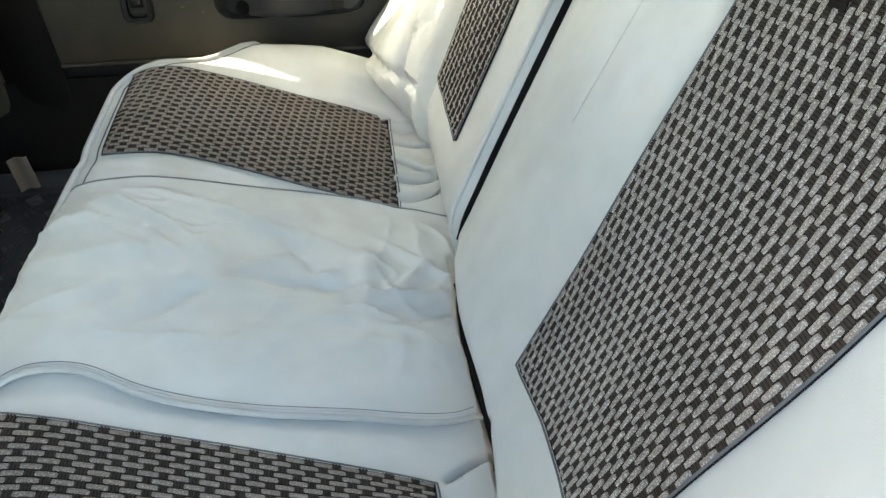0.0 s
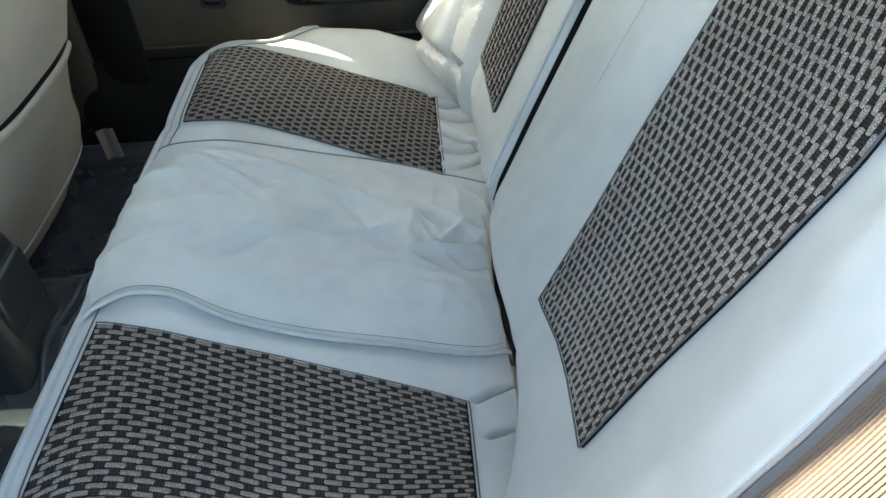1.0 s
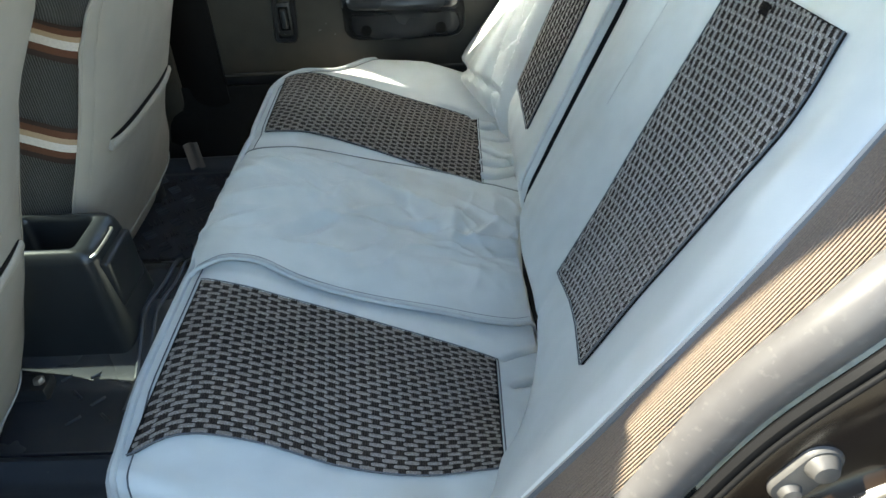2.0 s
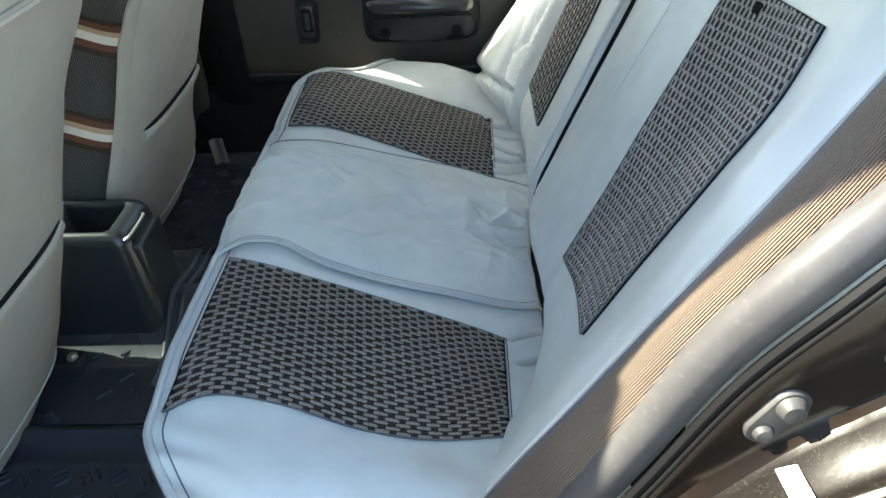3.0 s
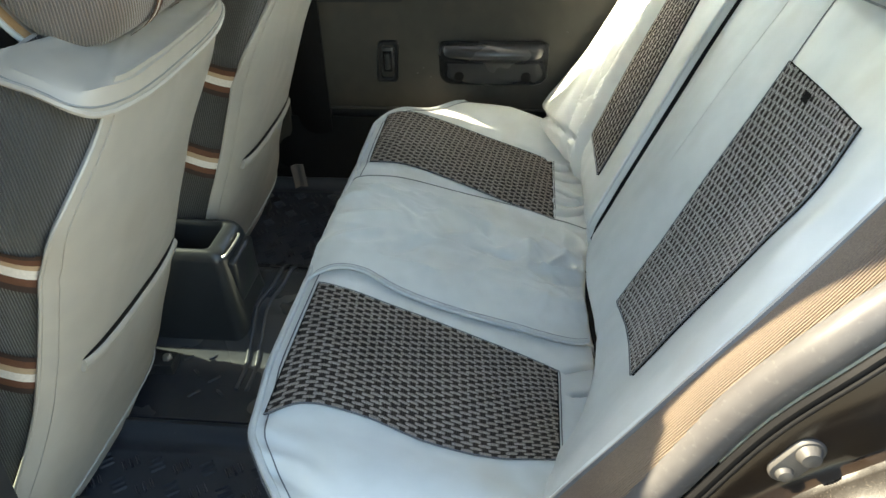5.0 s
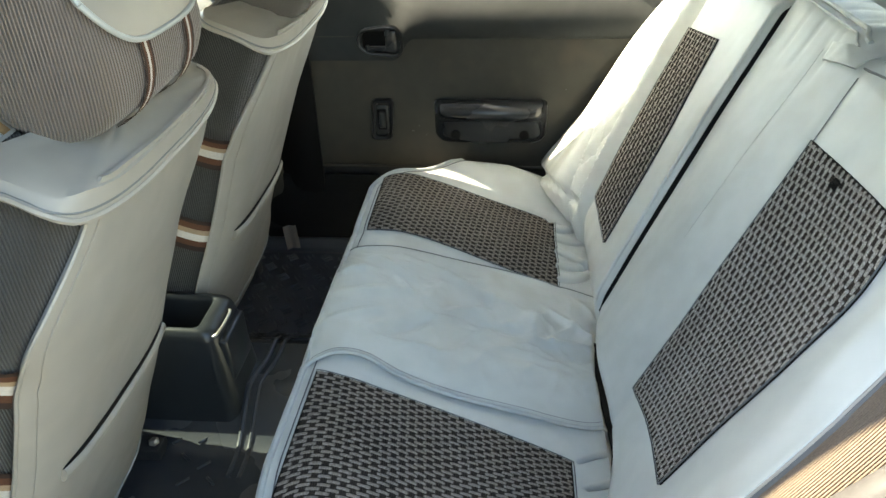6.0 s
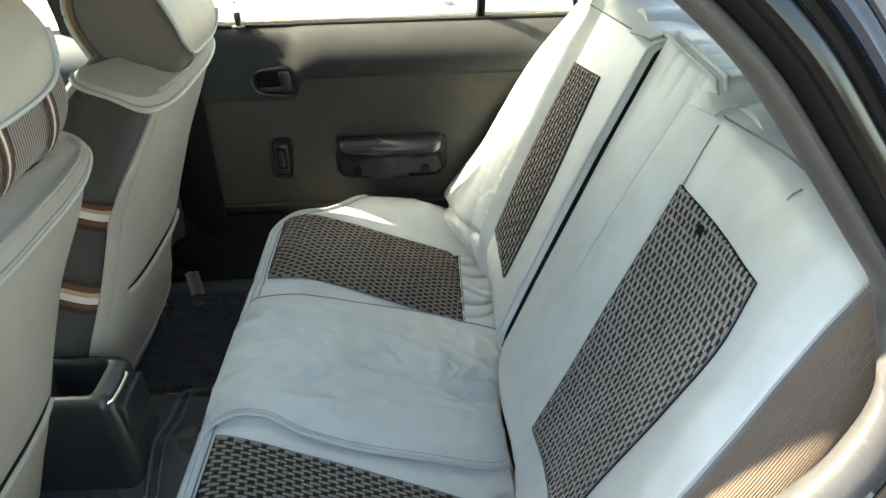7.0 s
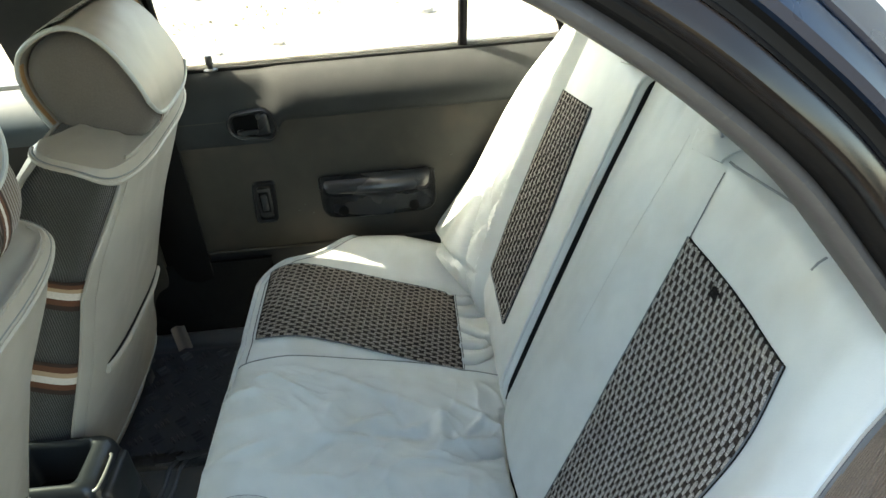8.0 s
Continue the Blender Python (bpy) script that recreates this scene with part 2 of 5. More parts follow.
def tube(path, r, seg=8, shape=None, up=(0, 0, 1)):
    """A round (or shaped: list of (side, up) offsets) section swept along a path."""
    path = np.array(path, float)
    out = []
    for i, p in enumerate(path):
        d = path[min(i + 1, len(path) - 1)] - path[max(i - 1, 0)]
        d = Vector(d).normalized()
        side = d.cross(Vector(up))
        side = side.normalized() if side.length > 1e-4 else Vector((1, 0, 0))
        top = side.cross(d)
        prof = shape or [(r * math.cos(2 * math.pi * k / seg), r * math.sin(2 * math.pi * k / seg)) for k in range(seg)]
        out.append([Vector(p) + side * a + top * b for a, b in prof])
    return rings(out)


def box(lo, hi, bevel=0.0, seg=2, m=None):
    bm = bmesh.new()
    bmesh.ops.create_cube(bm, size=1)
    for v in bm.verts:
        v.co = Vector([(l + h) / 2 + c * (h - l) for c, l, h in zip(v.co, lo, hi)])
    if bevel:
        bmesh.ops.bevel(bm, geom=bm.edges[:], offset=bevel, segments=seg, profile=0.5, affect="EDGES")
    if m is not None:
        bm.transform(m)
    return bm


def lathe(profile, seg=20, m=None):
    """Turned about z from (radius, height) pairs."""
    bm = rings([[(r * math.cos(2 * math.pi * k / seg), r * math.sin(2 * math.pi * k / seg), h) for k in range(seg)] for r, h in profile])
    if m is not None:
        bm.transform(m)
    return bm


def part(name, bm, material, parent=None, label="", smooth=True):
    """Links a bmesh as one mesh object, under a thing or a part."""
    me = bpy.data.meshes.new(name)
    if smooth:
        for f in bm.faces:
            f.smooth = True
    bm.to_mesh(me)
    bm.free()
    for x in material if isinstance(material, list) else [material]:
        me.materials.append(x)
    if smooth:
        me.set_sharp_from_angle(angle=radians(40))
    ob = new(name, me)
    if parent is not None:
        ob.parent = parent
        ob.matrix_parent_inverse = Matrix.Translation(-parent.location)
    if label:
        ob["label"] = label
    return ob


def thing(name, at, label, category, group="", kind=""):
    ob = new(name)
    ob.location = at
    ob.empty_display_size = 0.05
    return tagged(ob, label, category, group, kind)


def setting(name, bm, material, label, category, smooth=True):
    return tagged(part(name, bm, material, None, "", smooth), label, category, kind="structure")


def wob(x, y, z=0.0, s=1.0):
    return noise.noise(Vector((x * s, y * s, z * s)))


def sstep(a, b, x):
    t = min(1.0, max(0.0, (x - a) / (b - a)))
    return t * t * (3 - 2 * t)


def bars(f, cols, rows, keep=None, long=0.0166, pitch=0.0248, wide=0.80, high=0.0019, jitter=0.0007, stagger=0.53, head=0.0):
    """Short flat-topped cords in brick bond on f(a, b, h): a along the cords in metres over cols=(a0, a1), rows of b in 0..1, h proud; head: how much fuller one end is."""
    bm = bmesh.new()
    rnd = random.Random(rows)
    a0, a1 = cols
    for j in range(rows):
        a = a0 - pitch + (pitch * stagger * j) % pitch
        while a < a1:
            lo, hi = max(a, a0), min(a + long, a1)
            if hi - lo > 0.004 and (keep is None or keep((lo + hi) / 2, (j + 0.5) / rows)):
                b, ja, jb, jh = (j + 0.5) / rows, rnd.uniform(-jitter, jitter), rnd.uniform(-0.05, 0.05) / rows, rnd.uniform(0.88, 1.1)
                verts = []
                for t, k, sh in ((0, 0.0, 0.72), (0.07, 0.62 - 0.5 * head, 0.93), (0.28, 0.96 - head, 0.98), (0.74, 1.0 + 0.4 * head, 1.0 + 0.2 * head), (0.93, 0.70 + head, 0.98), (1, 0.0, 0.72)):
                    for c, q in ((-0.5, 0.0), (-0.34, 0.70), (0.0, 1.0), (0.34, 0.70), (0.5, 0.0)):
                        verts.append(bm.verts.new(f(lo + (hi - lo) * t + ja, b + jb + c * wide * sh / rows, high * jh * k * q)))
                for u in range(5):
                    for v in range(4):
                        i = u * 5 + v
                        bm.faces.new((verts[i], verts[i + 1], verts[i + 6], verts[i + 5]))
            a += pitch
    bmesh.ops.recalc_face_normals(bm, faces=bm.faces[:])
    return bm


def ribs(f, cols, rows, long, pitch, stagger, high=0.0013):
    """Low dark cross threads that show between the ends of the cords laid by bars()."""
    bm = bmesh.new()
    a0, a1 = cols
    for j in range(rows):
        a = a0 - pitch + (pitch * stagger * j) % pitch
        while a < a1:
            gap = pitch - long
            for k in range(3):
                m = a + long + gap * (k + 0.5) / 3
                if a0 < m < a1:
                    w, b = gap * 0.13, (j + 0.5) / rows
                    verts = [bm.verts.new(f(m + da, b + db / rows, h)) for da, h in ((-w, 0.0), (-w * 0.5, high), (w * 0.5, high), (w, 0.0)) for db in (-0.55, 0.55)]
                    for i in (0, 2, 4):
                        bm.faces.new((verts[i], verts[i + 1], verts[i + 3], verts[i + 2]))
            a += pitch
    bmesh.ops.recalc_face_normals(bm, faces=bm.faces[:])
    return bm


# ---- rear bench: cushion ----
_x = np.linspace(-0.41, 0.20, 245)
_z = np.interp(_x, [-0.41, -0.385, -0.36, -0.30, -0.15, 0.02, 0.10, 0.20], [0.540, 0.554, 0.557, 0.541, 0.487, 0.425, 0.400, 0.375])
_z = np.convolve(np.pad(_z, 8, "edge"), np.hanning(17) / np.hanning(17).sum(), "valid")


def tuck_x(y):
    """Where the cushion tucks under the wide backrest."""
    return float(np.interp(y, [-0.46, -0.41, -0.36, -0.30, -0.20, -0.06, 0.05], [0.056, 0.069, 0.081, 0.091, 0.092, 0.080, 0.085]))


def cushion_z(x, y):
    """Height of the bench cushion's top."""
    z = float(np.interp(x, _x, _z))
    z -= 0.75 * max(0.0, -0.53 - y) ** 1.45 + 1.6 * max(0.0, y - 0.615) ** 1.5
    z -= (0.002 if y < 0 else 0.006) * math.exp(-((abs(y) - 0.195) / 0.018) ** 2)
    puff = sstep(-0.40, -0.30, x) * sstep(0.06, -0.04, x)
    z += 0.007 * puff * (math.exp(-((y + 0.36) / 0.13) ** 2) + math.exp(-((y - 0.36) / 0.13) ** 2))
    edge = sstep(0.47, 0.52, abs(y))
    z += edge * 0.010 * math.exp(-((abs(y) - 0.57) / 0.05) ** 2) * (0.0 if y > 0 else sstep(-0.38, -0.28, x))
    z += 0.0035 * edge * wob(x * 6, y * 9, 3.1) + 0.0012 * wob(x * 9, y * 9, 1.0)
    crest = float(np.interp(x, [-0.43, -0.36, -0.285, -0.20, -0.13, -0.085, -0.035, 0.03], [0.500, 0.517, 0.513, 0.512, 0.509, 0.504, 0.486, 0.460]))
    z += (crest - float(np.interp(x, _x, _z))) * sstep(0.475, 0.595, y)
    z += 0.016 * sstep(-0.30, -0.05, x) * sstep(-0.46, -0.56, y)
    # the deep tuck before the wide backrest
    back = tuck_x(y)
    z -= 0.034 * sstep(back - 0.007, back + 0.003, x) * sstep(-0.48, -0.44, y) * sstep(0.10, 0.07, y)
    rear = sstep(0.0, 0.05, x)
    z += rear * (0.003 * wob(x * 14, y * 30, 5.0) + 0.002 * wob(x * 30, y * 14, 8.0))
    d = x + 0.384 - set_back(y)
    z += sstep(0.10, 0.0, d) * sstep(-0.48, -0.56, y) * (0.0035 * math.sin(y * 120 + 40 * d + 5 * wob(y * 8, x * 8, 2.0)) + 0.004 * wob(y * 30, d * 9, 7.0))
    # gathers behind the far inset, the tuck beside them, and two tucked seams behind the near one
    g = sstep(0.012, 0.030, x)
    for y0, bend, amp in ((0.440, 2.2, 0.037), (0.400, 1.0, 0.014), (0.345, -0.6, 0.024), (0.283, 1.4, 0.033), (0.236, 2.0, 0.020)):
        q = y - y0 - bend * (x - 0.02) ** 2 * 6 + 0.25 * (x - 0.02)
        z += g * (0.30 * amp * math.exp(-((q - 0.016) / 0.014) ** 2) - amp * math.exp(-(q / 0.0030) ** 2))
    q = y - 0.492 + 0.35 * max(0.0, x)
    z -= sstep(-0.10, 0.02, x) * 0.016 * math.exp(-(q / 0.006) ** 2)
    q = y - 0.470 - 0.25 * (x - 0.02) + 4.0 * max(0.0, x - 0.02) ** 2
    z -= sstep(0.004, 0.028, x) * 0.034 * math.exp(-(q / 0.0034) ** 2)
    for xa, ya, xb, yb in ((0.035, -0.250, 0.10, -0.205), (0.045, -0.300, 0.10, -0.268)):
        t = min(1.0, max(0.0, (x - xa) / (xb - xa)))
        q = y - ya - (yb - ya) * t
        z -= sstep(xa - 0.01, xa + 0.01, x) * 0.020 * math.exp(-(q / 0.0038) ** 2)
    return z


def set_back(y):
    """How far the cushion's front edge curves back towards its ends."""
    return 0.13 * max(0.0, -0.41 - y) + 0.95 * max(0.0, -0.535 - y) ** 1.2 + 1.15 * max(0.0, y - 0.385) ** 1.35


def cushion_f(u, v):
    """The cushion's skin: u runs up the front face and over the top, v across with both ends turned down."""
    y, drop = v
    if u < 0:
        k = (u + 1) ** 1.0
        x = float(np.interp(k, [0, 0.15, 0.5, 0.8, 0.93, 1], [-0.340, -0.352, -0.368, -0.382, -0.387, -0.388]))
        z0 = float(np.interp(k, [0, 0.15, 0.5, 0.8, 0.93, 1], [0.262, 0.29, 0.40, 0.50, 0.538, 0.551]))
        top = cushion_z(-0.386 + set_back(y), y)
        z = 0.262 + (z0 - 0.262) * (top - 0.262) / 0.289
        return Vector((x + set_back(y) + 0.004 * wob(y * 8, k * 4), y, max(0.262, z - drop * k)))
    x = -0.384 + set_back(y) + u * (0.554 - set_back(y))
    end = sstep(0.0, 0.15, drop)
    return Vector((x + end * 0.02 * (1 - 2 * u) * 0.5, y, max(0.262, cushion_z(x, y) - drop)))


bench = thing("bench_cushion", (-0.12, 0.0, 0.262), "rear bench cushion under pale blue-grey leatherette cover with woven insets", "car seat")
ends = [(-0.700, 0.30), (-0.702, 0.17), (-0.697, 0.09), (-0.685, 0.045), (-0.665, 0.016)]
vs = ends + [(y, 0.0) for y in np.concatenate([np.arange(-0.645, -0.50, 0.004), np.arange(-0.50, -0.33, 0.012), np.arange(-0.33, -0.18, 0.003), np.arange(-0.18, 0.20, 0.012), np.arange(0.20, 0.50, 0.0016), np.arange(0.50, 0.52, 0.005), np.arange(0.52, 0.656, 0.009)])] + [(0.672, 0.016), (0.688, 0.045), (0.696, 0.09), (0.70, 0.3)]
part("cover", grid(cushion_f, list(np.linspace(-1, -0.04, 16)) + list(np.linspace(0, 0.22, 26)) + list(np.linspace(0.23, 0.70, 40)) + list(np.linspace(0.71, 1, 40)), vs), LEATHER, bench)
front = [(-0.389 + set_back(y), y, cushion_z(-0.386 + set_back(y), y) + 0.001 - d) for y, d in vs[3:-3]]
part("front_welt", tube(curve(front, 140), 0.0052, 8), HEM, bench, "pale rolled welt along the front edge")
top_seam = [(-0.372 + set_back(y), y, cushion_z(-0.372 + set_back(y), y) + 0.0012 - d) for y, d in vs[3:-3]]
part("front_stitch", tube(curve(top_seam, 160), 0.0009, 5), PIPING, bench, "dark stitch line beside the front welt")
under = [(-0.3955 + set_back(y), y, cushion_z(-0.386 + set_back(y), y) - 0.011 - d) for y, d in vs[3:-3]]
part("seam", tube(curve(under, 120), 0.0016, 5), PIPING, bench, "dark stitched seam")

NEAR_IN = ([-0.362, -0.264, -0.12, 0.029], [-0.223, -0.232, -0.244, -0.259])
NEAR_OUT = ([-0.363, -0.321, -0.244, -0.153, -0.065, 0.022], [-0.505, -0.474, -0.468, -0.480, -0.470, -0.438])
FAR_IN = ([-0.363, -0.258, -0.108, 0.015], [0.207, 0.226, 0.216, 0.211])
FAR_OUT = ([-0.376, -0.324, -0.229, -0.106, 0.007], [0.412, 0.466, 0.476, 0.472, 0.470])


NEAR_OUT, FAR_OUT, NEAR_IN, FAR_IN = [tuple(curve(np.array(e).T, 80).T) for e in (NEAR_OUT, FAR_OUT, NEAR_IN, FAR_IN)]


def cushion_inset(inner, outer, rows):
    def f(a, b, h, c=0.0):
        yi, yo = float(np.interp(a, *inner)), float(np.interp(a, *outer))
        y = yi + (yo - yi) * b + c
        return Vector((a, y, cushion_z(a, y) + 0.003 + h))
    panel = part("woven_inset", grid(lambda a, b: f(a, b, 0.0), np.linspace(-0.366, 0.024, 50), np.linspace(0, 1, 30), 0.003, (0, 0, -1)), WEFT, bench, "dark woven fabric inset")
    tagged(part("woven_cord_layer", bars(f, (-0.364, 0.022), rows), BARS_SEAT, panel, "taupe woven cords"), kind="stuff")
    tagged(part("cross_thread_layer", ribs(f, (-0.364, 0.022), rows, 0.0166, 0.0248, 0.53), RIB, panel, "dark cross threads"), kind="stuff")
    rim = [f(a, -0.005, 0.001) for a in np.linspace(-0.366, 0.026, 40)] + [f(0.027, b, 0.001) for b in np.linspace(0.05, 0.95, 20)] + [f(a, 1.005, 0.001) for a in np.linspace(0.026, -0.366, 40)]
    part("inset_seam", tube(rim, 0.0010, 5), PIPING, panel)


cushion_inset(NEAR_IN, NEAR_OUT, 37)
cushion_inset(FAR_IN, FAR_OUT, 36)
fold = [(x, y, cushion_z(x, y + 0.008) + 0.001) for x, y in ((-0.02, 0.476), (0.012, 0.476), (0.028, 0.474), (0.045, 0.472), (0.062, 0.467), (0.080, 0.455), (0.095, 0.440))]
# black sheet sunk in the tuck, put there as the crevice's shade
part("tuck_shade", grid(lambda y, k: Vector((tuck_x(y) + 0.001 + 0.06 * k, y, cushion_z(tuck_x(y) - 0.012, y) - 0.006 - 0.03 * k)), np.linspace(-0.43, 0.06, 50), np.linspace(0, 1, 5), 0.003, (0, 0, -1)), CARPET, bench, "dark strip added for the shade in the tuck before the backrest")
# dark tube along the tucked crease gives it the shade the groove lacks
part("crease_shade", tube(curve(fold, 30), 0.0022, 6), PIPING, bench, "dark tube added for the shade in the tucked crease")

# centre flap that lies over the middle of the bench
EDGE = ([-0.40, -0.37, -0.34, -0.30, -0.25, -0.20, -0.15, -0.10, -0.05, 0.0, 0.053, 0.085, 0.12], [-0.215, -0.196, -0.177, -0.174, -0.191, -0.199, -0.200, -0.196, -0.191, -0.188, -0.181, -0.166, -0.140])
FARSEAM = ([-0.40, -0.364, -0.298, -0.166, -0.051, 0.099, 0.13], [0.125, 0.135, 0.163, 0.194, 0.211, 0.213, 0.213])


EDGE, FARSEAM = [tuple(curve(np.array(e).T, 120).T) for e in (EDGE, FARSEAM)]


CREASES = [(-0.30, -0.01, 0.3, 0.07, 0.012, 0.009), (-0.27, 0.06, -0.5, 0.08, 0.010, 0.008), (-0.21, 0.03, 1.3, 0.05, 0.014, 0.011), (-0.23, -0.06, 0.9, 0.06, 0.010, -0.008),
           (-0.14, 0.02, 0.5, 0.06, 0.012, 0.008), (-0.09, 0.00, 0.2, 0.07, 0.010, -0.009), (-0.03, 0.02, 1.5, 0.06, 0.015, 0.014), (0.02, 0.00, 0.3, 0.06, 0.009, 0.010),
           (0.05, 0.06, -0.6, 0.07, 0.009, 0.011), (0.06, -0.02, 0.4, 0.05, 0.008, -0.009), (-0.33, -0.08, 0.6, 0.05, 0.009, 0.008), (-0.35, 0.04, 0.2, 0.05, 0.008, 0.008)]
CREASES += [(-0.17, 0.10, -0.25, 0.14, 0.011, 0.007), (0.0, -0.09, 0.1, 0.12, 0.016, 0.005), (-0.26, 0.02, -0.9, 0.035, 0.007, 0.007), (-0.19, -0.03, 0.1, 0.05, 0.008, 0.008), (-0.11, 0.05, -1.0, 0.04, 0.008, -0.007), (0.03, 0.04, 0.9, 0.04, 0.007, 0.008)]


def flap_h(x, y, b):
    """How far the loose flap stands off the cushion, with its creases."""
    h = 0.004 + 0.003 * sstep(0.35, 0.0, b) + 0.008 * sstep(0.0, 0.25, b) * sstep(1.0, 0.7, b)
    mid = sstep(0.05, 0.2, b) * sstep(0.98, 0.8, b)
    h += mid * 0.007 * wob(x * 5.5 + 2, y * 8)
    for k, (fx, fy, sh) in enumerate(((7.0, 11.0, 0.0), (12.0, 9.0, 4.0), (9.0, 17.0, 9.0))):
        n = wob(x * fx + 0.8 * wob(x * 6, y * 6, sh), y * fy + sh + wob(y * 7, x * 5), sh)
        h += mid * (0.0048, 0.0038, 0.0028)[k] * math.exp(-abs(n) / 0.11)
    for cx, cy, ang, ln, wd, amp in CREASES:
        dx, dy = x - cx, y - cy
        p, q = dx * math.cos(ang) + dy * math.sin(ang), -dx * math.sin(ang) + dy * math.cos(ang)
        h += mid * 1.15 * amp * math.exp(-(p / ln) ** 2 - (q / wd) ** 2)
    return h


def flap_f(u, b, lift=0.0):
    if u < 0:
        k = 1 + u
        p = cushion_f(-1 + 0.75 * k + 0.22, (0.0, 0.0))
        yi, yo = EDGE[1][0] - 0.006 * (1 - k), FARSEAM[1][0] - 0.008 * (1 - k)
        y = yi + (yo - yi) * b
        return Vector((p.x - 0.009 - 0.008 * math.sin(math.pi * b) - lift - 0.004 * wob(y * 9, k * 5), y, p.z + 0.004))
    x = -0.392 + u * 0.522
    yi, yo = float(np.interp(x, *EDGE)), float(np.interp(x, *FARSEAM))
    y = yi + (yo - yi) * b
    return Vector((x, y, cushion_z(max(-0.386, x), y) + flap_h(x, y, b) - 0.006 * sstep(-0.375, -0.392, x) + lift))


flap = part("centre_flap", grid(flap_f, list(np.linspace(-1, -0.06, 12)) + list(np.linspace(0, 1, 150)), np.linspace(0, 1, 110), 0.003, (0, 0, -1)), LEATHER, bench, "loose creased pale flap over the middle of the bench")
us = list(np.linspace(-1, -0.06, 10)) + list(np.linspace(0, 0.97, 70))
part("hem", tube([flap_f(u, 0.002) for u in us], 0.0034, 8), HEM, flap, "thick sewn hem")
part("stitch", tube([flap_f(u, 0.020, 0.0002) for u in us], 0.0004, 5), HEM, flap)
part("stitch", tube([flap_f(u, 0.029, 0.0002) for u in us], 0.0005, 5), THREAD, flap)
part("far_seam", tube([flap_f(u, 0.994, 0.0005) for u in us], 0.0013, 6), THREAD, flap)


# ---- rear bench: backrests ----
BN = Vector((-0.866, 0, 0.5))


def back_p(y, s, off):
    return Vector((0.113 + 0.5 * s, y, 0.537 + 0.866 * s)) + BN * off


def line(s, a, b):
    """Linear in s between a at s=0 and b at s=0.4."""
    return a + (b - a) * s / 0.4


def gap_y(s):
    return float(np.interp(s, [-0.1, -0.03, 0.2, 0.38, 0.51, 0.6], [0.07, 0.09, 0.172, 0.227, 0.262, 0.28]))


def wing_edge(s):
    """Sideways place of the wide backrest's outer edge, and how far its bolster stands forward there."""
    at = [-0.20, 0.0, 0.1, 0.2, 0.25, 0.3, 0.35, 0.4, 0.45, 0.52, 0.60]
    return float(np.interp(s, at, [-0.592, -0.592, -0.594, -0.593, -0.584, -0.569, -0.545, -0.519, -0.501, -0.485, -0.470])), float(np.interp(s, at, [0.104, 0.102, 0.100, 0.098, 0.090, 0.078, 0.060, 0.042, 0.030, 0.016, 0.008]))


def near_off(y, s):
    o = -0.07 * max(0.0, (-0.055 - s) / 0.045) ** 2 * sstep(-0.46, -0.36, y) - 0.08 * max(0.0, (s - 0.505 - 0.025 * sstep(-0.06, 0.0, y)) / 0.055) ** 2
    o += 0.012 * math.exp(-((y - line(s, -0.06, 0.06)) / 0.09) ** 2) * sstep(0.55, 0.3, s)
    for a, b in ((-0.085, 0.015), (-0.212, -0.108)):
        o -= (0.0020 if a > -0.1 else 0.0030) * math.exp(-((y - line(s, a, b)) / 0.011) ** 2) * sstep(0.20, 0.45, s if a > -0.1 else 1.0)
    ye, oe = wing_edge(s)
    low = float(np.interp(-y, [0.18, 0.24, 0.30, 0.36, 0.41, 0.455, 0.50, -ye], [0.0, 0.003, 0.010, 0.023, 0.037, 0.050, 0.066, oe]))
    top = float(np.interp(-y, [0.18, 0.24, 0.30, 0.36, 0.41, 0.45, -ye], [0.0, 0.004, 0.013, 0.026, 0.034, 0.035, oe]))
    o += low + (top - low) * sstep(0.28, 0.43, s)
    o += 0.004 * math.exp(-((y - ye - 0.05) / 0.025) ** 2)
    o -= 0.040 * sstep(ye + 0.003, ye - 0.008, y)
    o -= 0.010 * sstep(gap_y(s) - 0.080, gap_y(s) - 0.016, y) + 0.03 * sstep(gap_y(s) - 0.015, gap_y(s) - 0.005, y)
    for q in (0.02, 0.095, 0.15):
        o -= 0.0030 * math.exp(-((y - q - 0.2 * (s - 0.5)) / 0.006) ** 2) * sstep(0.43, 0.49, s)
    o += 0.0015 * wob(y * 7, s * 7, 2.0) + 0.003 * wob(y * 20, s * 9, 6.0) * sstep(0.44, 0.5, s)
    return o


rest = thing("bench_seat_back", (0.15, -0.15, 0.42), "wide backrest section in pale blue-grey leatherette with woven inset", "car seat", "rear backrests")


def near_f(s, w):
    y0 = wing_edge(s)[0] - 0.008
    y = y0 + (gap_y(s) - 0.020 + 0.004 * sstep(0.15, 0.45, s) - y0) * w
    s2 = s + 0.03 * sstep(-0.46, -0.58, y) * sstep(0.12, -0.1, s)
    return back_p(y, s2, near_off(y, s2))


part("cover", grid(near_f, np.linspace(-0.10, 0.585, 90), np.concatenate([np.linspace(0, 0.016, 7), np.linspace(0.022, 0.97, 100), np.linspace(0.974, 1, 10)]), 0.008), LEATHER, rest)


